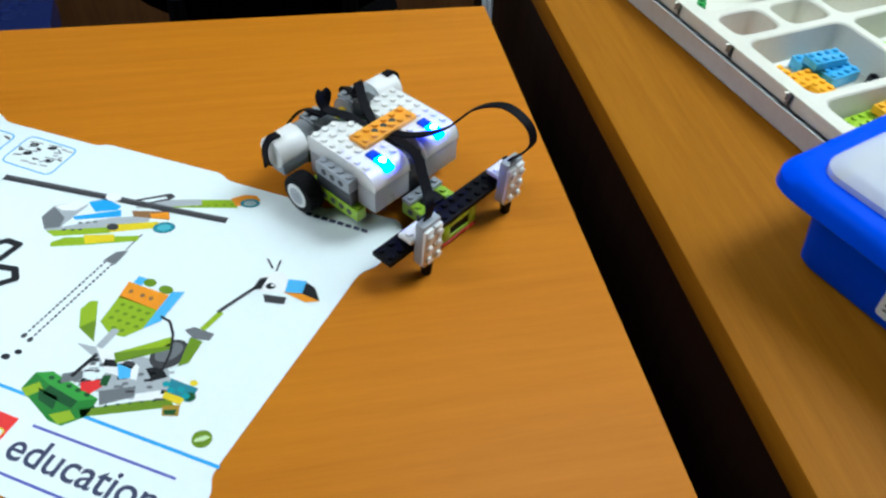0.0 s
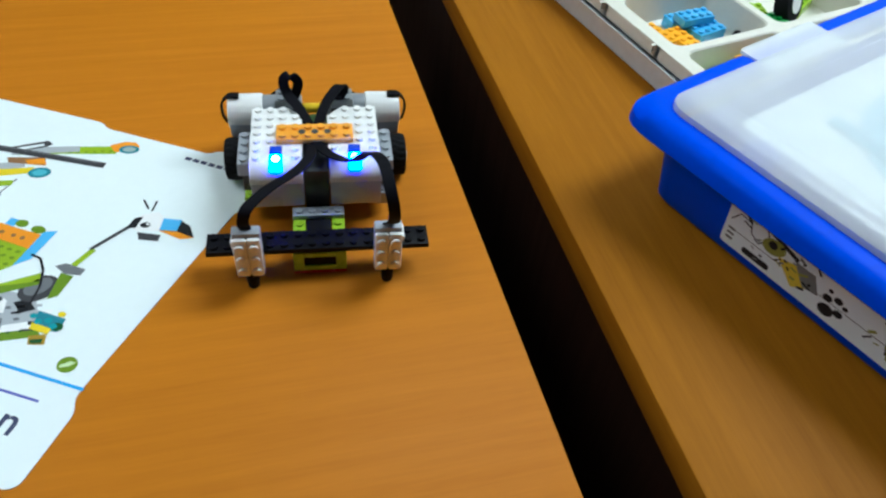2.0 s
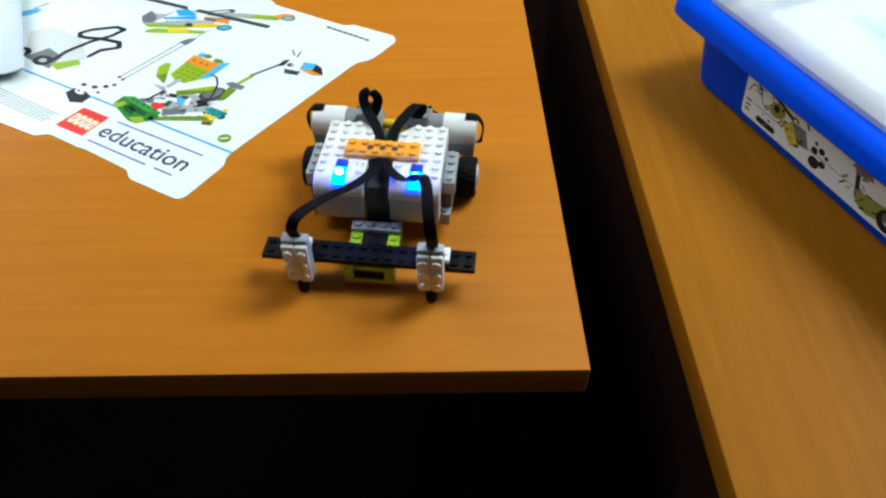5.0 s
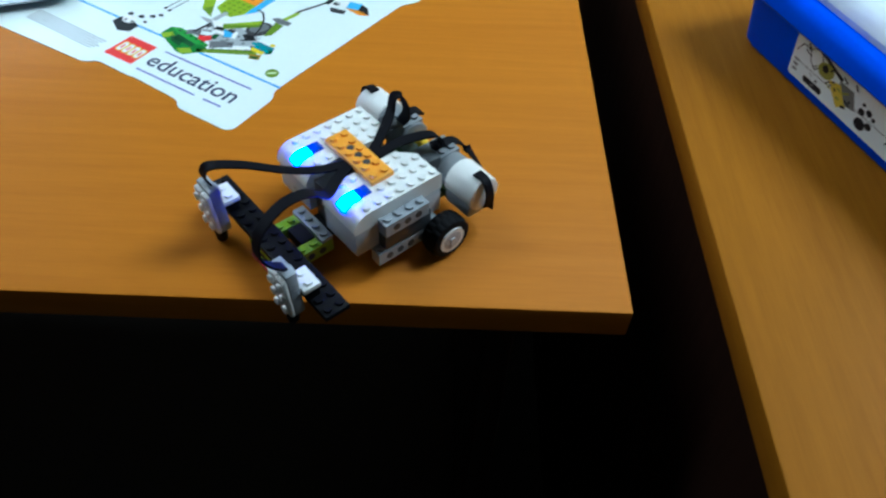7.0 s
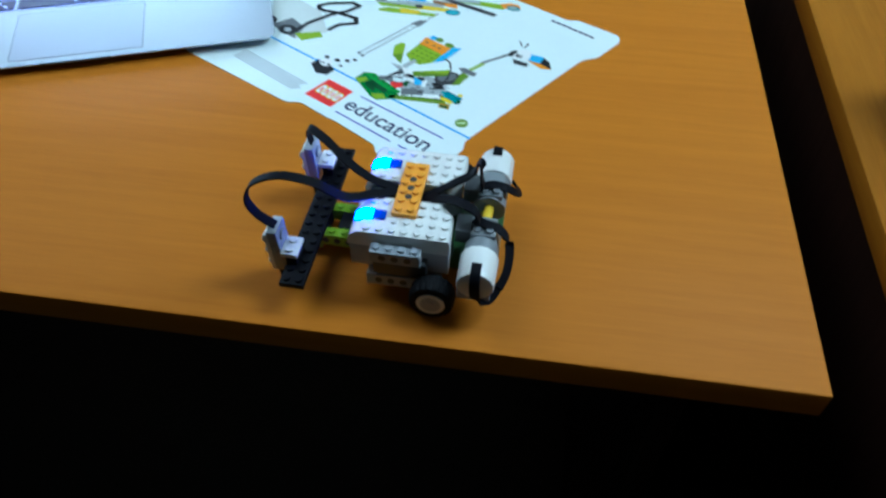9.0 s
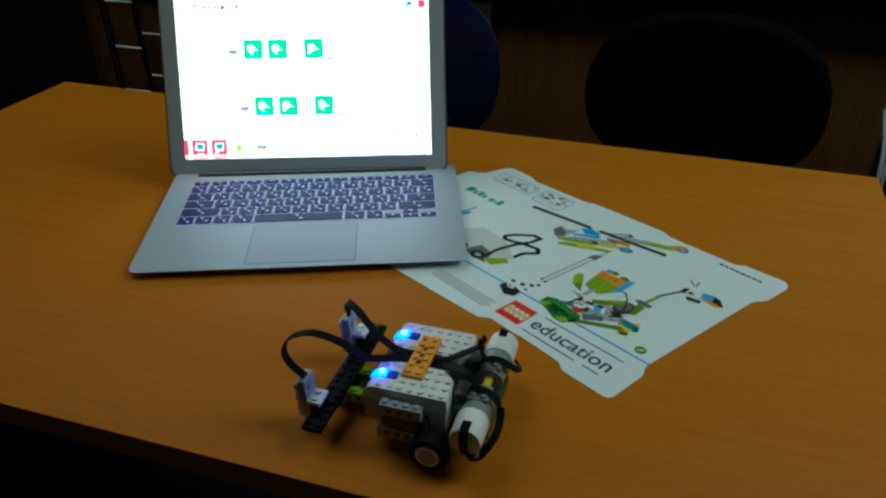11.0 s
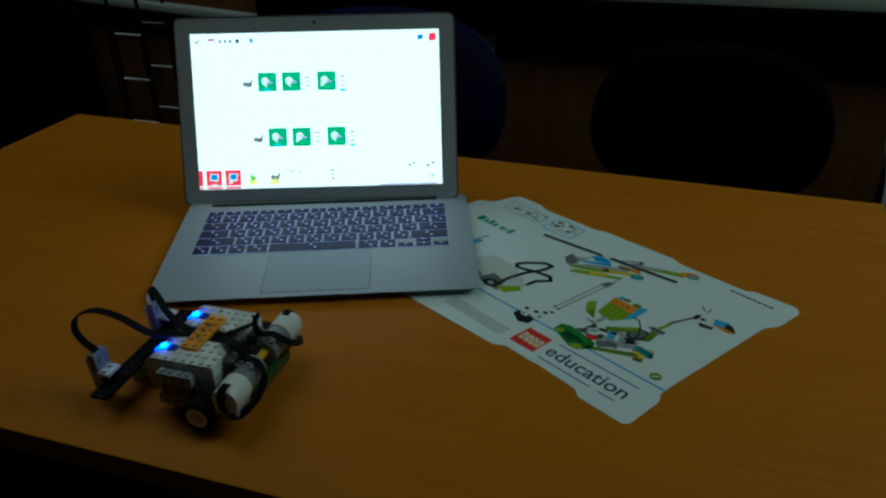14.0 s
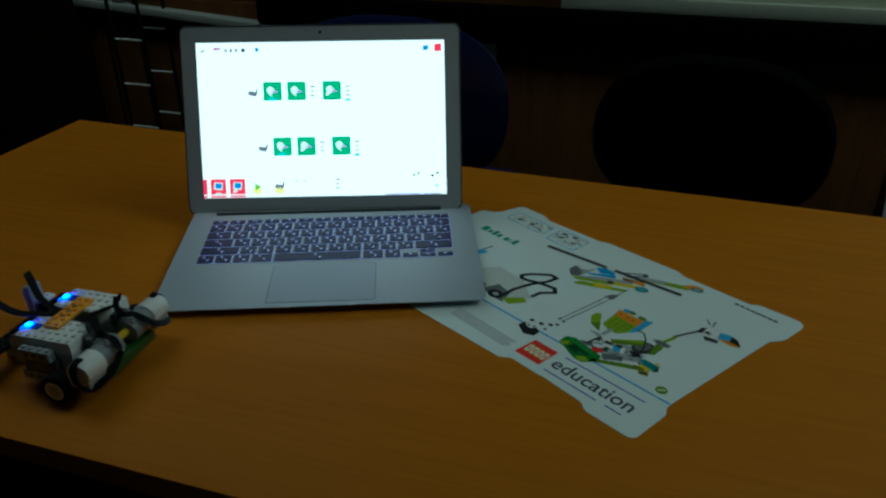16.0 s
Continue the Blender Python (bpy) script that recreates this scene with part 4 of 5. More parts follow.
    s.add(ellipse(-33, 166, 1.1, 0.9), WH, 9)
    s.add([(-35, 158), (-21, 161), (-20, 156), (-31, 153)], DK, 7)
    s.add([(-27, 174), (-16, 177), (-13, 167), (-24, 164)], AZ, 7)
    s.add([(-16, 176), (-9, 174), (-2, 166), (-14, 167)], K, 8)
    s.add([(-25, 164), (-14, 167.5), (-2, 166), (-9, 162)], OR, 7)
    s.add(bar(-47, 184, -40, 178, 1.2), K, 6)
    s.add(bar(-39, 186, -37, 177, 1.2), K, 6)
    s.done("bird_print", p, up, "printed long-necked bird machine in green and orange")
    # small bear face and dark blocks
    s = Sheet()
    s.add([(-161, 44), (-160, 52), (-152, 55), (-139, 50), (-139, 41), (-148, 37)], K, 1)
    s.add(ellipse(-152, 53, 6, 5), WH, 2)
    for x, y, r in ((-157, 59, 2.6), (-147, 61, 2.8), (-140, 66, 2.6), (-136, 71, 2.2), (-154, 51, 1.6), (-148, 52, 1.5), (-139, 57, 1.8)):
        s.add(ellipse(x, y, r, r * 0.75), K, 3)
    s.done("bear_print", p, up, "printed small black and white bear")
    # rover partly under the laptop
    s = Sheet()
    s.add([(-262, 92), (-250, 108), (-214, 106), (-184, 86), (-198, 60), (-232, 62)], ink((0.66, 0.69, 0.66)), 0)
    s.add([(-232, 62), (-225, 82), (-205, 78), (-200, 60)], GR, 1)
    s.add([(-205, 66), (-190, 82), (-182, 78), (-192, 62)], LI, 2)
    for x, y, r in ((-214, 66, 9), (-240, 66, 9)):
        s.add(ellipse(x, y, r, r * 0.8), K, 3)
        s.add(ellipse(x, y, r * 0.4, r * 0.32), LG, 4)
    cab = [(-207, 68), (-208, 85), (-203, 106), (-195, 122), (-193, 135), (-202, 135), (-217, 121), (-222, 112), (-218, 108), (-211, 109), (-200, 114), (-181, 118), (-175, 112), (-185, 101), (-186, 90)]
    for (x0, y0), (x1, y1) in zip(cab, cab[1:]):
        s.add(bar(x0, y0, x1, y1, 4.4), K, 5)
        s.add(ellipse(x1, y1, 2.2, 2.2, 0, 10), K, 6)
    s.add(ellipse(-290, 112, 12, 5, 60), AZ, 1)
    s.add(bar(-291, 120, -288, 134, 1.6), K, 2)
    s.done("rover_print", p, up, "printed white rover with a black cable")
    # part boxes at the top
    s = Sheet()
    for x0, y0, x1, y1 in ((-330, 197, -271, 220), (-263, 193, -221, 224)):
        o, i = rounded(rect(x0, y0, x1, y1), 6), rounded(rect(x0 + 1.1, y0 + 1.1, x1 - 1.1, y1 - 1.1), 5)
        s.add(o, AZ, 0)
        s.add(i, PAPER, 1)
    rnd = random.Random(5)
    for x0, y0, x1, y1, n in ((-326, 201, -275, 217, 16), (-259, 197, -225, 220, 18)):
        for k in range(n):
            x, y, a, w = rnd.uniform(x0, x1), rnd.uniform(y0, y1), rnd.uniform(-0.6, 0.6), rnd.uniform(1.2, 3.2)
            s.add(bar(x - w * math.cos(a), y - w * math.sin(a), x + w * math.cos(a), y + w * math.sin(a), rnd.uniform(0.9, 2.2)), (GR, LG, K, LG)[k % 4], 3 + k % 5)
    for x, y in ((-315, 206), (-296, 207), (-253, 216), (-239, 218), (-251, 207), (-232, 206)):
        s.add(ellipse(x, y, 3.4, 2.0, 20), K, 2)
        s.add(bar(x - 5, y + 2, x + 5, y + 3.5, 0.8), GR, 2)
    for x, y in ((-247, 199), (-240, 199), (-232, 200), (-284, 209), (-284, 206), (-284, 203)):
        s.add(bar(x - 3, y, x + 3, y + 1, 1.6), LG, 2)
    s.done("parts_print", p, up, "two outlined boxes of printed small parts")
    # green title bars, fine print bars, rules
    s = Sheet()
    for x0, w in ((-330, 9), (-319, 5), (-312, 6), (-304, 5), (-293, 5), (-286, 2), (-281, 6)):
        s.add(rect(x0, 154, x0 + w, 165 if w > 5 else 162), ink((0.03, 0.34, 0.20)), 0)
    s.done("title", p, up, "green printed title strokes")
    s = Sheet()
    for k in range(6):
        s.add(rect(-219, 9 + k * 2.4, -146 + (k % 3) * 2, 10.3 + k * 2.4), LG, 0)
    s.done("fine_print", p, up, "unreadable grey fine print")
    s = Sheet()
    for k in range(8):
        s.add(rect(-45 + k * 5.7, 228, -40.6 + k * 5.7, 231), NAVY, 0)
    s.done("caption_bar", p, up, "unreadable dark caption")
    for x0, y0, x1, y1, w, c in ((-352, 46, 2, 53.5, 1.9, SKY), (-97, 38, -14, 40.5, 1.4, VIO), (-99, 11.5, -42, 12.5, 1.4, VIO), (-34, 13, -18, 13.5, 1.4, VIO)):
        s = Sheet()
        s.add(bar(x0, y0, x1, y1, w), c, 0)
        s.done("ruled_line", p, up, "thin blue ruled line")
    # plain red badge with pale rounded strokes
    s = Sheet()
    s.add([(-134, 11.5), (-106, 12.5), (-106, 38.5), (-133, 38)], ink((0.80, 0.035, 0.03)), 0)
    badge = s.done("badge", p, up, "plain red badge with pale rounded strokes")
    for k in range(4):
        s = Sheet()
        s.add(rounded(rect(-131 + k * 6, 19, -125.4 + k * 6, 31), 2.2), YE, 1)
        s.add(rounded(rect(-130.3 + k * 6, 19.8, -126.0 + k * 6, 30.2), 1.8), WH, 2)
        s.add(rounded(rect(-128.8 + k * 6, 22.5, -127.2 + k * 6, 27.5), 0.6), RE, 3)
        s.done("stroke", badge, None, "white stroke with a yellow edge")
    s = Sheet()
    s.add(ellipse(-14.5, 63.5, 5.2, 5.0), LD, 0)
    s.add([(-18, 62), (-14, 66), (-11, 66), (-13, 63), (-17, 60.5)], ink((0.6, 0.75, 0.4)), 1)
    s.done("recycling_mark", p, up, "green round mark")
    me = text_mesh("education", 0.084, 0.0150)
    me.materials.append(NAVY)
    word = new("education_word", me)
    word.parent = p
    word.matrix_basis = pose(-0.0990, 0.0185, 0.00055, 0, 0, 0.8)
    word["label"] = "dark printed word education"
    return p


poster = build_poster()


# ---- storage bin with lid ----
def loft(bm, rings, closed=False, cap_first=True, cap_last=True, steps=5):
    """Rounded rectangles (x0, y0, x1, y1, radius, z) joined into one skin."""
    loops = []
    for x0, y0, x1, y1, r, z in rings:
        loops.append([bm.verts.new((x, y, z)) for x, y in rounded(rect(x0, y0, x1, y1), r, steps)])
    n = len(loops[0])
    pairs = list(zip(loops, loops[1:])) + ([(loops[-1], loops[0])] if closed else [])
    for a, b in pairs:
        for i in range(n):
            bm.faces.new((a[i], a[(i + 1) % n], b[(i + 1) % n], b[i]))
    if not closed:
        if cap_first:
            bm.faces.new(loops[0][::-1])
        if cap_last:
            bm.faces.new(loops[-1])


def inset(r, d, radius, z):
    return (r[0] + d, r[1] + d, r[2] - d, r[3] - d, radius, z)


def build_bin():
    t = thing("storage_bin", pose(0.1290, 0.2770, 0.0003, 0, 0, 21.0), "blue plastic storage bin with a milky lid on the table", "storage bin")
    foot = (-0.004, -0.385, 0.300, 0.002)
    b = B()
    loft(b, [inset(foot, 0.004, 0.010, 0.0), inset(foot, 0.0, 0.012, 0.005), inset(foot, -0.0055, 0.014, 0.053), inset(foot, -0.0035, 0.013, 0.0545), inset(foot, 0.004, 0.011, 0.010)])
    part("body", b, BIN_BLUE, t, "blue tapered plastic body")
    rim = (-0.0270, -0.416, 0.330, 0.0310)
    b = B()
    loft(b, [inset(rim, 0.003, 0.022, 0.0530), inset(rim, 0.0, 0.024, 0.0560), inset(rim, 0.0005, 0.024, 0.0630), inset(rim, 0.004, 0.022, 0.0675), inset(rim, 0.010, 0.020, 0.0695),
             inset(rim, 0.018, 0.018, 0.0695), inset(rim, 0.021, 0.016, 0.0660), inset(rim, 0.021, 0.016, 0.0560)], closed=True, steps=8)
    lid = part("lid_rim", b, BIN_BLUE, t, "thick rounded bright blue rim")
    b = B()
    loft(b, [inset(rim, 0.0185, 0.018, 0.0680), inset(rim, 0.0185, 0.018, 0.0730), inset(rim, 0.0215, 0.018, 0.0765), inset(rim, 0.027, 0.018, 0.0780), inset(rim, 0.042, 0.014, 0.0780), inset(rim, 0.046, 0.012, 0.0755)], cap_first=False, steps=8)
    part("lid_panel", b, MILKY, lid, "milky translucent lid panel")
    b = B(); prism(b, rounded(rect(0.085, -0.002, 0.165, 0.0300), 0.004), 0.0685, 0.0710)
    part("lid_catch", b, MILKY, lid, "milky lid catch")
    # card seen through the lid
    b = B(); prism(b, rounded(rect(0.024, -0.360, 0.276, -0.022), 0.006), 0.0650, 0.0656)
    card = part("lid_card", b, PAPER, lid, "pale printed card under the lid")
    s = Sheet(0.0003)
    for pts, c in ((ellipse(0.10, -0.085, 0.05, 0.022, 35), (0.35, 0.66, 0.80)), (ellipse(0.150, -0.120, 0.035, 0.030, 10), (0.30, 0.38, 0.42)),
                   (bar(0.08, -0.05, 0.075, -0.14, 0.012), (0.22, 0.52, 0.66)), (ellipse(0.12, -0.215, 0.06, 0.030, -30), (0.55, 0.62, 0.36)),
                   (ellipse(0.20, -0.27, 0.040, 0.030, 0), (0.52, 0.58, 0.58)), (rect(0.055, -0.31, 0.12, -0.26), (0.40, 0.60, 0.68))):
        s.add(pts, ink(c), len(s.mats), 1.0)
    s.done("card_print", card, pose(0, 0, 0.0657))
    # printed side label
    tilt = Matrix(((0, -0.128, -1, -0.0051), (-1, 0, 0, -0.0560), (0, 0.9917, -0.128, 0.0100), (0, 0, 0, 1)))
    b = B(); prism(b, rounded(rect(0, 0, 0.300, 0.0360), 0.003), 0.0, 0.0003)
    lab = part("side_label", b, PAPER, t, "white label with printed toy models")
    lab.matrix_basis = tilt
    s = Sheet()
    G1, K, OL, YL = ink((0.20, 0.21, 0.20)), ink((0.012, 0.013, 0.016)), ink((0.30, 0.32, 0.06)), ink((0.70, 0.55, 0.05))
    s.add(rounded(rect(0.016, 0.0035, 0.036, 0.0085), 0.0024), K, 0, 1)
    for k in range(3):
        s.add(rect(0.003, 0.006 + k * 0.004, 0.008, 0.008 + k * 0.004), G1, 0, 1)
    arc = [(0.003, 0.022), (0.008, 0.030), (0.016, 0.029), (0.018, 0.022), (0.024, 0.018), (0.030, 0.026), (0.026, 0.034), (0.018, 0.033)]
    for (x0, y0), (x1, y1) in zip(arc, arc[1:]):
        s.add(bar(x0, y0, x1, y1, 0.0008), K, 1, 1)
    s.add(bar(0.020, 0.036, 0.050, 0.027, 0.003), K, 1, 1)
    s.add(ellipse(0.034, 0.024, 0.008, 0.006, 20), OL, 2, 1)
    s.add(ellipse(0.033, 0.025, 0.003, 0.003), K, 3, 1)
    s.add([(0.038, 0.020), (0.052, 0.024), (0.060, 0.012), (0.052, 0.006), (0.046, 0.012)], YL, 2, 1)
    s.add([(0.048, 0.026), (0.062, 0.026), (0.068, 0.014), (0.058, 0.012)], G1, 3, 1)
    for x, y, r in ((0.073, 0.018, 0.003), (0.079, 0.021, 0.0028), (0.084, 0.019, 0.0018), (0.075, 0.009, 0.005), (0.082, 0.012, 0.003), (0.073, 0.024, 0.0016)):
        s.add(ellipse(x, y, r, r * 0.9), K, 2, 1)
    s.add(bar(0.004, 0.015, 0.118, 0.016, 0.0006), G1, 0, 1)
    s.add(bar(0.108, 0.034, 0.114, 0.010, 0.0036), K, 2, 1)
    s.add([(0.104, 0.034), (0.118, 0.036), (0.122, 0.029), (0.108, 0.026)], G1, 3, 1)
    s.add([(0.112, 0.016), (0.136, 0.020), (0.142, 0.010), (0.124, 0.004), (0.114, 0.007)], OL, 3, 1)
    s.add(ellipse(0.140, 0.011, 0.0085, 0.0085), K, 4, 1)
    s.add(ellipse(0.140, 0.011, 0.003, 0.003), PAPER, 5, 1)
    s.add(bar(0.140, 0.020, 0.152, 0.034, 0.003), K, 3, 1)
    for k in range(4):
        x = 0.165 + k * 0.032
        s.add([(x, 0.006), (x + 0.020, 0.008), (x + 0.024, 0.024), (x + 0.008, 0.030)], (OL, G1, YL, OL)[k], 2, 1)
        s.add(ellipse(x + 0.006, 0.010, 0.006, 0.006), K, 3, 1)
    rnd = random.Random(17)
    for x0, x1, n in ((0.012, 0.064, 26), (0.100, 0.150, 22), (0.165, 0.290, 44)):
        for k in range(n):
            x, y, a = rnd.uniform(x0, x1), rnd.uniform(0.006, 0.033), rnd.uniform(-0.9, 0.9)
            d = rnd.uniform(0.0010, 0.0034)
            s.add(bar(x - d * math.cos(a), y - d * math.sin(a), x + d * math.cos(a), y + d * math.sin(a), rnd.uniform(0.0006, 0.0020)), (K, G1, OL, K)[k % 4], 6 + k % 4, 1)
    s.done("label_print", lab, pose(0, -0.0008, 0.0003))
    return t


build_bin()


# ---- sorting tray and loose bricks ----
def build_tray():
    t = thing("sorting_tray", pose(0.2085, 0.3460, 0.0003, 0, 0, 12.5), "cream sorting tray of loose bricks in a milky tub", "sorting tray")
    foot = (-0.0155, -0.008, 0.2420, 0.354)
    b = B()
    loft(b, [inset(foot, 0.002, 0.014, 0.0), inset(foot, 0.0, 0.016, 0.002), inset(foot, -0.0015, 0.017, 0.0190), inset(foot, -0.0022, 0.018, 0.0205), inset(foot, 0.0, 0.017, 0.0205), inset(foot, 0.003, 0.013, 0.0035)])
    part("tub", b, TUB, t, "milky translucent tub")
    xs, ys = [(0.0, 0.101), (0.108, 0.214)], [(0.012, 0.050), (0.057, 0.136), (0.143, 0.178), (0.185, 0.260), (0.267, 0.336)]
    cells = []
    for i, (x0, x1) in enumerate(xs):
        for j, (y0, y1) in enumerate(ys):
            if j == 2 and i == 0:
                cells += [(x0, y0, 0.047, y1), (0.054, y0, x1, y1)]
            else:
                cells.append((x0, y0, x1, y1))
    body = thing("tray", pose(0, 0, 0), "cream compartment tray", "")
    body.parent = t
    for c in cells:
        b = B()
        loft(b, [inset(c, 0.0, 0.0008, 0.0320), inset(c, 0.0, 0.011, 0.0320), inset(c, 0.0012, 0.011, 0.0308), inset(c, 0.0050, 0.009, 0.0070), inset(c, 0.0085, 0.007, 0.0050)], cap_first=False)
        part("compartment", b, CREAM, body)
    b = B()
    flat = 0.0315
    for y0, y1 in ((-0.004, 0.012), (0.050, 0.057), (0.136, 0.143), (0.178, 0.185), (0.260, 0.267), (0.336, 0.350)):
        block(b, 0.107, (y0 + y1) / 2, flat, 0.214, y1 - y0, 0.0010)
    for x0, x1, y0, y1 in ((-0.0125, 0.0, -0.004, 0.350), (0.214, 0.2275, -0.004, 0.350)):
        block(b, (x0 + x1) / 2, (y0 + y1) / 2, flat, x1 - x0, y1 - y0, 0.0010)
    for y0, y1 in ys:
        block(b, 0.1045, (y0 + y1) / 2, flat, 0.007, y1 - y0, 0.0010)
    block(b, 0.0505, 0.1605, flat, 0.007, 0.035, 0.0010)
    part("tray_rim", b, CREAM, body)
    # skirt with slots
    b = B()
    y = -0.004
    for k in range(5):
        block(b, -0.0118, y + 0.033, 0.0262, 0.0020, 0.0655, 0.0106, 0.0005)
        block(b, -0.0145, y + 0.002, 0.0285, 0.0040, 0.0025, 0.0060)
        y += 0.070
    part("skirt", b, CREAM, body, "slotted cream skirt")
    return t


build_tray()


def toy_brick(nx, ny, mat, m, label, height=0.0096):
    b = B(); block(b, 0, 0, height / 2, nx * U - 0.0002, ny * U - 0.0002, height, 0.0003, segments=1)
    studs(b, row(nx), row(ny), height, segments=10)
    return solid("toy_brick", b, mat, label, "toy brick", m=m, group="loose bricks in the tray")


TRAY = pose(0.2085, 0.3460, -0.0072, 0, 0, 12.5)
toy_brick(2, 4, AMBER, TRAY @ pose(0.0225, 0.102, 0.0130, 0, 0, 8), "orange brick lying in the cream tray")
toy_brick(2, 4, AMBER, TRAY @ pose(0.0395, 0.090, 0.0130, 0, 0, 3), "orange brick lying in the cream tray")
toy_brick(4, 2, AZURE, TRAY @ pose(0.062, 0.116, 0.0130, 0, 0, -8), "sky-blue brick lying in the cream tray")
toy_brick(4, 2, AZURE, TRAY @ pose(0.070, 0.095, 0.0130, 0, 0, 6), "sky-blue brick lying in the cream tray")
toy_brick(4, 2, AZURE, TRAY @ pose(0.062, 0.106, 0.0245, 0, 0, -3), "sky-blue brick on top of other bricks", 0.0064)
toy_brick(2, 1, BLACK, TRAY @ pose(0.086, 0.076, 0.0130, 0, 0, 30), "small black brick lying in the cream tray")
toy_brick(8, 2, LIME, TRAY @ pose(0.052, 0.037, 0.0130, 0, 0, 4), "lime brick lying in the cream tray")
toy_brick(6, 1, LIME, TRAY @ pose(0.050, 0.0245, 0.0130, 0, 0, 0), "lime brick lying in the cream tray")
toy_brick(4, 2, AMBER, TRAY @ pose(0.064, 0.0340, 0.0245, 0, 0, 3), "orange brick on top of lime bricks", 0.0064)
toy_brick(4, 2, LIME, TRAY @ pose(0.130, 0.110, 0.0130, 0, 0, -20), "lime brick lying in the cream tray")
toy_brick(4, 2, LIME, TRAY @ pose(0.188, 0.104, 0.0130, 0, 0, 25), "lime brick lying in the cream tray")
toy_brick(2, 4, GREEN, TRAY @ pose(0.140, 0.080, 0.0130, 0, 0, 10), "green brick lying in the cream tray")
toy_brick(2, 2, RED, TRAY @ pose(0.020, 0.158, 0.0130, 0, 0, 20), "red brick lying in the cream tray")
toy_brick(2, 1, GREEN, TRAY @ pose(0.030, 0.2250, 0.0130, 0, 0, 50), "green brick lying in the cream tray")


def spare_wheel():
    t = thing("toy_roller", TRAY @ pose(0.160, 0.094, 0.0300, 70, 0, 20), "black toy wheel with a white hub lying on bricks", "toy")
    b = B(); tube(b, (0, 0, -0.007), (0, 0, 0.007), 0.0165, segments=36, bevel=0.0025)
    part("tyre", b, RUBBER, t)
    b = B(); tube(b, (0, 0, -0.0074), (0, 0, 0.0078), 0.0090, 0.0086, 24)
    part("rim", b, WHITE, t, "white rim")


spare_wheel()


# ---- along the far wall ----
def wall_panels():
    for k in range(9):
        x = -2.95 + k * 0.745
        b = B(); block(b, x, WALL_Y - 0.006, -0.345, 0.737, 0.012, 0.77, 0.002)
        ob = new("panel", finish("panel", b, PANEL_WOOD))
        ob.parent = wall_north


wall_panels()


def build_board():
    t = thing("whiteboard", pose(0.50, WALL_Y - 0.013, 0.647), "greenish white enamel board in a pale metal frame", "whiteboard")
    b = B(); block(b, 0, -0.006, 0, 2.00, 0.012, 1.10)
    part("board", b, BOARD, t)
    b = B()
    for x, z, sx, sz in ((0, 0.56, 2.06, 0.03), (0, -0.56, 2.06, 0.03), (-1.015, 0, 0.03, 1.09), (1.015, 0, 0.03, 1.09)):
        block(b, x, -0.010, z, sx, 0.020, sz, 0.002)
    part("frame", b, material("pale_frame", (0.50, 0.53, 0.44), 0.4, grain=0.03), t, "pale frame")
    return t


build_board()
# long black band along the wall, just under the board
b = B(); block(b, 0.135, WALL_Y - 0.034, 0.0360, 2.83, 0.036, 0.070, 0.004)
solid("wall_band", b, CHAIR_BLACK, "black band below the whiteboard", "ledge", "structure")
b = B(); block(b, 0, 0, 0, 1.10, 0.036, 0.020, 0.003)
solid("cable_trunking", b, material("grey_trunking", (0.42, 0.45, 0.42), 0.5, grain=0.05), "pale grey cable trunking along the wall", "trunking", "structure",
      m=pose(-1.385, WALL_Y - 0.030, -0.004, 0, 3.6, 0))
b = B(); block(b, -1.705, WALL_Y - 0.026, 0.27, 0.026, 0.028, 0.50, 0.003)
solid("cable_trunking", b, PLASTER, "pale upright cable trunking on the wall", "trunking", "structure")
cabinet = thing("cabinet", pose(-2.30, 1.37, FLOOR_Z), "dark red-brown wooden cabinet against the panelled wall", "cabinet")
b = B(); block(b, 0, 0, 0.85, 0.93, 0.07, 1.70, 0.003)
part("body", b, DARK_WOOD, cabinet)
for x in (-0.233, 0.233):
    b = B(); block(b, x, -0.043, 0.86, 0.455, 0.016, 1.64, 0.003)
    door = part("door", b, DARK_WOOD, cabinet)
    b = B(); wire(b, [(x - math.copysign(0.18, x), -0.052, 0.90), (x - math.copysign(0.18, x), -0.070, 0.91), (x - math.copysign(0.18, x), -0.070, 1.01), (x - math.copysign(0.18, x), -0.052, 1.02)], 0.004)
    part("handle", b, BLACK, door, "thin dark pull handle")
socket = thing("wall_socket", pose(-0.715, WALL_Y - 0.012, -0.055), "pale wall socket on the wood panelling", "socket")
b = B(); block(b, 0, -0.006, 0, 0.075, 0.012, 0.075, 0.003)
part("plate", b, CREAM, socket)
b = B(); tube(b, (0, -0.0118, 0), (0, -0.0130, 0), 0.022, segments=24)
part("socket_well", b, LIGHT_GREY, socket)


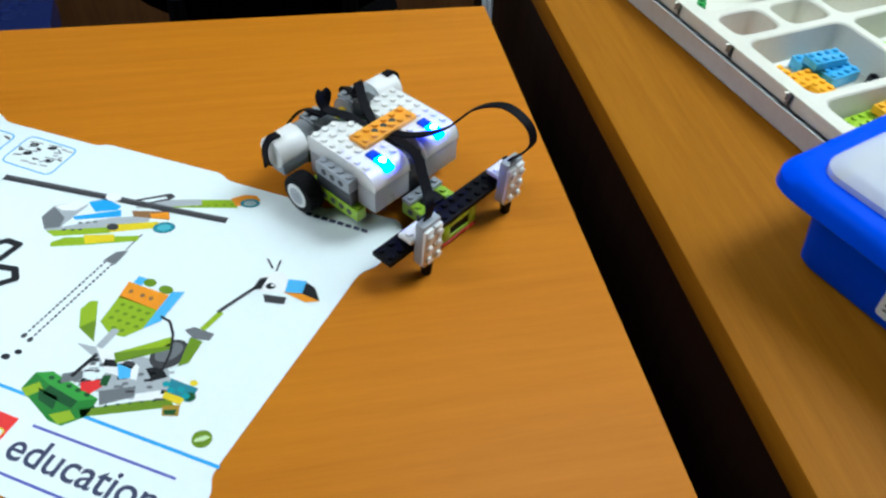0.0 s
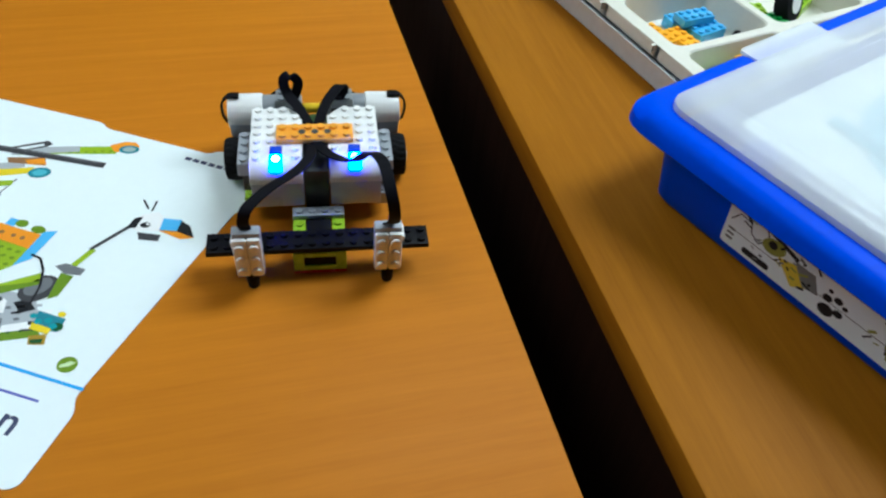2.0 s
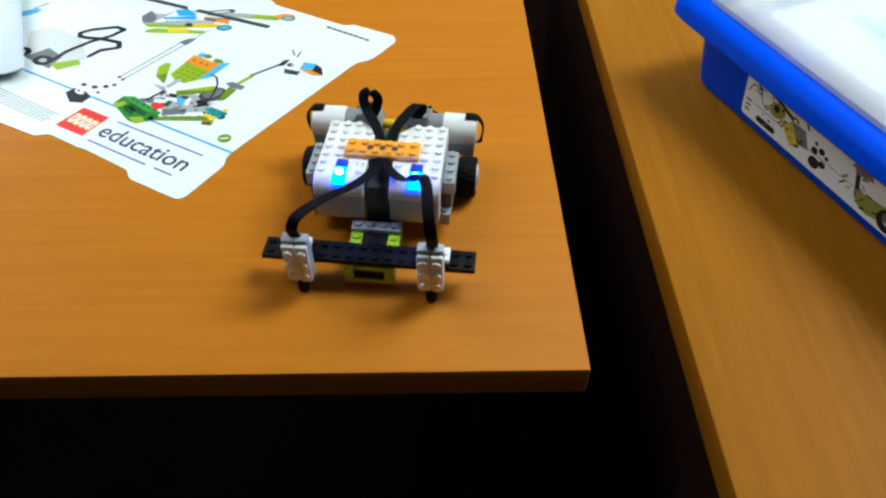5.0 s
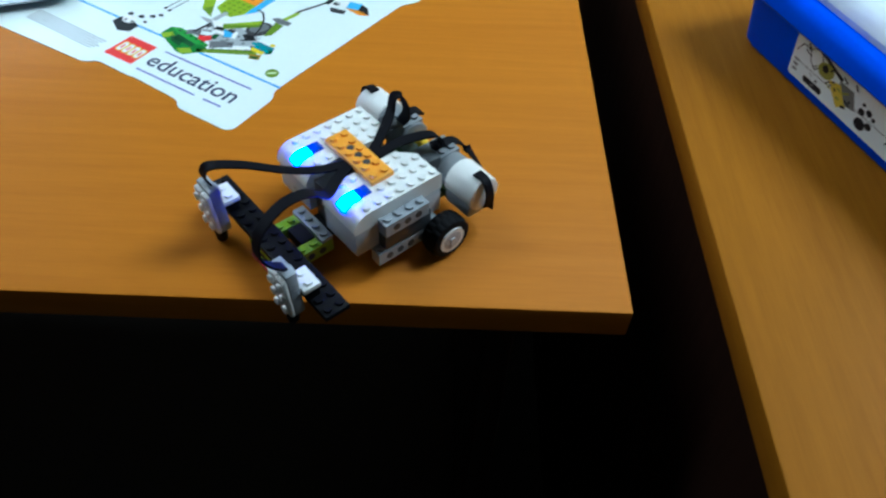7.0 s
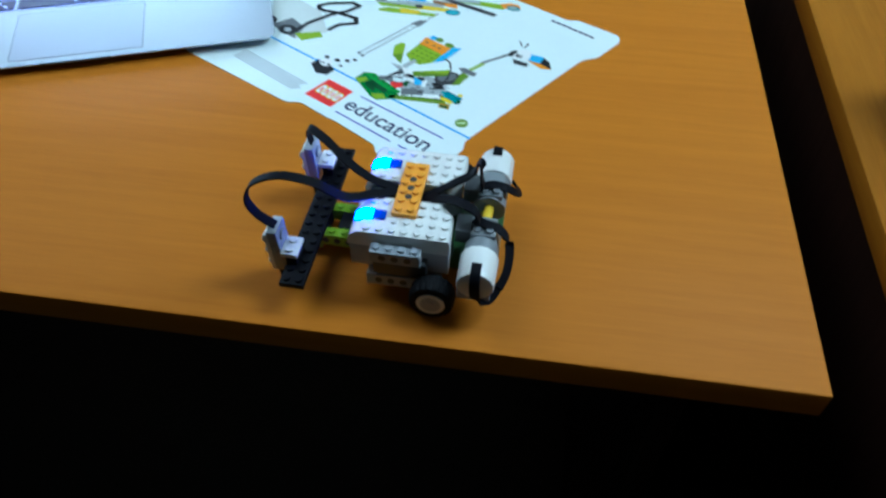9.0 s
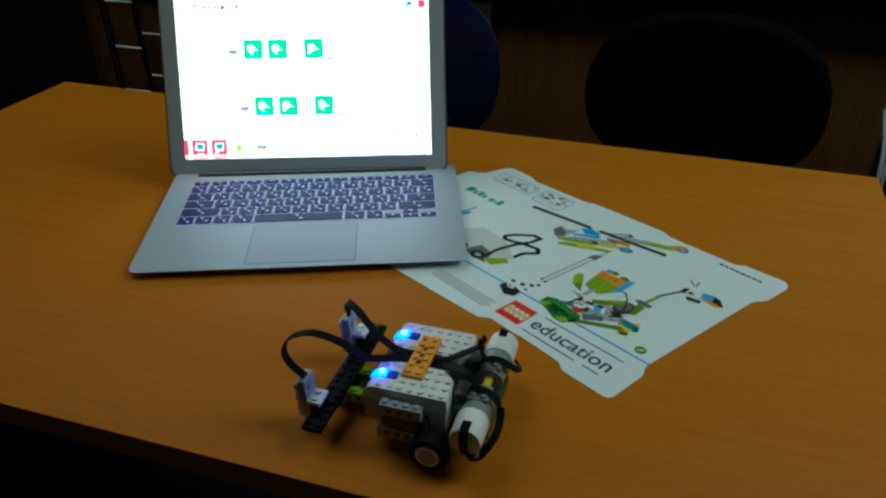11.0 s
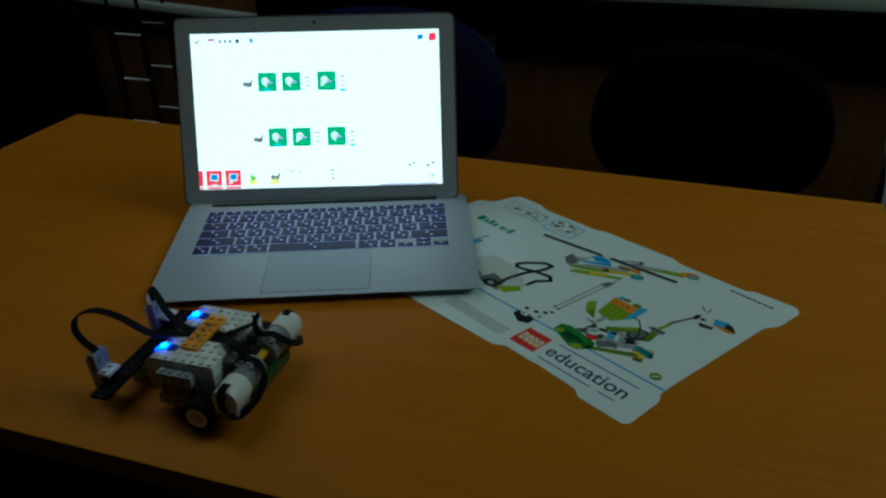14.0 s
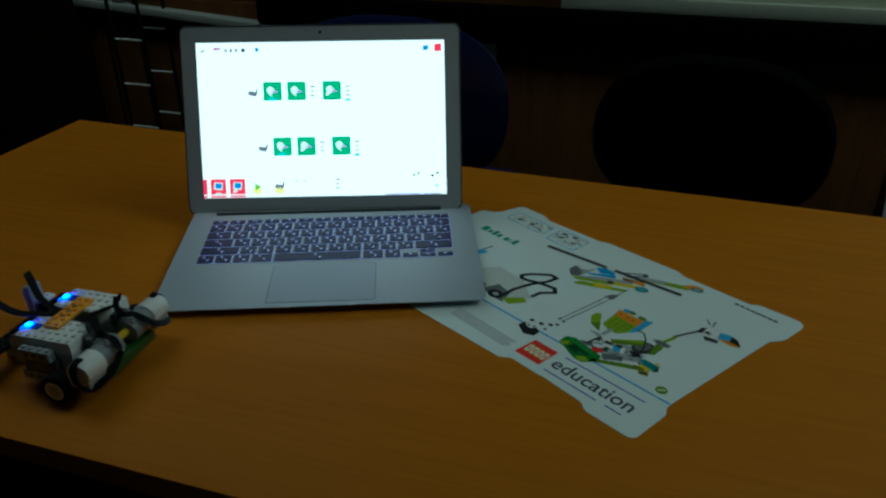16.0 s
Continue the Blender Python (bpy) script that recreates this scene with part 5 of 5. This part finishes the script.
def build_rack():
    t = thing("wire_rack", pose(-1.612, WALL_Y - 0.08, FLOOR_Z), "dark wire rack near the wall, its chrome rungs whitened for glint", "wire rack")
    for x in (-0.045, 0.045):
        for y in (-0.05, 0.05):
            b = B(); tube(b, (x, y, 0), (x, y, 0.92), 0.005, segments=10)
            part("post", b, BLACK, t, "thin black post")
    for x, y in ((-0.150, 0.05), (-0.165, -0.05)):
        b = B(); tube(b, (x, y, 0), (x, y, 0.92), 0.004, segments=10)
        part("post", b, BLACK, t, "thin black post")
    for z in (0.30, 0.78):
        b = B(); tube(b, (-0.165, 0.05, z), (0.045, 0.05, z), 0.0026, segments=8)
        part("cross_rail", b, BLACK, t, "thin black cross rail")
    # rungs are plain white, the shine of chrome put into the colour
    for k in range(7):
        z = 0.117 + k * 0.116
        for y in (-0.05, 0.05):
            b = B(); tube(b, (-0.045, y, z + (0.008 if y > 0 else 0)), (0.045, y, z + (0.008 if y > 0 else 0)), 0.0026, segments=8)
            part("rung", b, WHITE, t, "chrome rung, whitened for its glint")
    return t


build_rack()


def build_chair(m, mat, label, width, height, thick):
    """Chair: rounded shell back, seat, two back posts, four legs."""
    t = thing("chair", m, label, "chair", "chairs behind the table")
    b = B()
    pts = ellipse(0, 0, width / 2, height / 2, 0, 40)
    pts = [(math.copysign(abs(x / (width / 2)) ** 0.8, x) * width / 2, math.copysign(abs(y / (height / 2)) ** 0.85, y) * height / 2) for x, y in pts]
    rings = [(0.96, -thick / 2), (1.0, -thick / 4), (1.0, thick / 4), (0.96, thick / 2), (0.7, thick / 2 + 0.004)]
    loops = []
    for k, d in rings:
        loops.append([b.verts.new((x * k, d + 0.30 * (x * k) ** 2, 0.74 + y * k)) for x, y in pts])
    n = len(pts)
    for p, q in zip(loops, loops[1:]):
        for i in range(n):
            b.faces.new((p[i], p[(i + 1) % n], q[(i + 1) % n], q[i]))
    b.faces.new(loops[0][::-1])
    b.faces.new(loops[-1])
    part("backrest", b, mat, t)
    b = B(); prism(b, rounded(rect(-width / 2, -0.42, width / 2, -0.02), 0.08), 0.42, 0.46)
    part("seat", b, mat, t)
    for x in (-1, 1):
        b = B(); wire(b, [(x * width * 0.3, -0.03, 0.43), (x * width * 0.3, 0.02, 0.50), (x * width * 0.28, 0.024, 0.66)], 0.011, 10)
        part("back_post", b, BLACK, t)
        for y in (-0.38, -0.06):
            b = B(); tube(b, (x * width * 0.38, y, 0.43), (x * width * 0.45, y, 0.0), 0.011, segments=12)
            part("leg", b, BLACK, t)
    return t


build_chair(pose(-0.733, 0.86, FLOOR_Z, 0, 0, 180 + 6), CHAIR_BLUE, "dark blue glossy plastic chair pushed up behind the table", 0.42, 0.30, 0.010)
build_chair(pose(-0.205, 0.84, FLOOR_Z, 0, 0, 180 - 4), CHAIR_BLACK, "black upholstered chair pushed up behind the table", 0.345, 0.245, 0.05)

# pale cables hanging in the gap between the tables
cable = thing("power_cable", pose(0, 0, 0), "pale cables hanging in the gap between tables", "cable")
for k in range(2):
    b = B(); wire(b, [(0.030 + k * 0.012, 0.80, 0.02), (0.028 + k * 0.006, 0.73, -0.03), (0.016 + k * 0.006, 0.68, -0.12), (0.012, 0.67, -0.30), (0.02, 0.70, FLOOR_Z + 0.006)], 0.0028)
    part("strand", b, LIGHT_GREY, cable)


# ---- moving things ----
def motions():
    rows = [
        (0, -0.1219, 0.3833, -142.7),
        (0.5, -0.1018, 0.3605, -142.5),
        (1, -0.0801, 0.3385, -141.8),
        (1.2, -0.0771, 0.3358, -141.7),
        (1.35, -0.0790, 0.3314, -150.4),
        (1.5, -0.0827, 0.3267, -165.0),
        (1.8, -0.0928, 0.3218, -186.0),
        (2, -0.0947, 0.3136, -186.4),
        (2.5, -0.0971, 0.2863, -185.7),
        (3, -0.1007, 0.2553, -186.4),
        (3.5, -0.1035, 0.2251, -186.4),
        (4, -0.1084, 0.1976, -186.4),
        (4.2, -0.1092, 0.1851, -186.4),
        (5.8, -0.1261, 0.0878, -187.2),
        (6.05, -0.1295, 0.0824, -188.8),
        (6.3, -0.1328, 0.0812, -205.5),
        (6.5, -0.1365, 0.0788, -221.6),
        (6.6, -0.1393, 0.0754, -226.5),
        (7, -0.1574, 0.0652, -228.3),
        (7.25, -0.1610, 0.0638, -229.2),
        (7.5, -0.1762, 0.0629, -242.5),
        (7.75, -0.1804, 0.0685, -268.6),
        (8, -0.1849, 0.0730, -272.1),
        (8.5, -0.2191, 0.0759, -271.4),
        (9, -0.2517, 0.0770, -271.2),
        (9.5, -0.2807, 0.0795, -270.5),
        (10, -0.3151, 0.0818, -269.7),
        (10.2, -0.3297, 0.0844, -269.6),
        (12.3, -0.4705, 0.0919, -270.5),
        (12.5, -0.4840, 0.0931, -270.4),
        (13, -0.5187, 0.0944, -269.7),
        (13.5, -0.5534, 0.0955, -268.7),
        (14, -0.5880, 0.0963, -268.5),
        (14.5, -0.6239, 0.0983, -268.3),
        (15, -0.6583, 0.0976, -268.5),
        (15.5, -0.6939, 0.0988, -268.4),
        (16, -0.7301, 0.0999, -268.0),
    ]
    walk(robot, [(t, pose(x, y, 0.0005, 0, 0, a)) for t, x, y, a in rows])
    # wheels roll with the distance that each side covers
    for wheel in [o for o in robot.children if o.name.startswith("wheel")]:
        base = wheel.matrix_basis.translation.copy()
        turned, spun, last = 0.0, [], None
        for t, x, y, a in rows:
            c, s = math.cos(radians(a)), math.sin(radians(a))
            p = Vector((x + c * base.x - s * base.y, y + s * base.x + c * base.y))
            if last:
                turned -= (p - last[0]).dot(Vector((-s, c))) / 0.0144
            spun.append((t, turned))
            last = (p,)
        fine = []
        for (t0, r0), (t1, r1) in zip(spun, spun[1:]):
            n = max(1, math.ceil(abs(r1 - r0) / 1.2))
            fine += [(t0 + (t1 - t0) * i / n, r0 + (r1 - r0) * i / n) for i in range(n)]
        fine.append(spun[-1])
        walk(wheel, [(t, Matrix.Translation(base) @ Matrix.Rotation(r, 4, "X")) for t, r in fine])


motions()
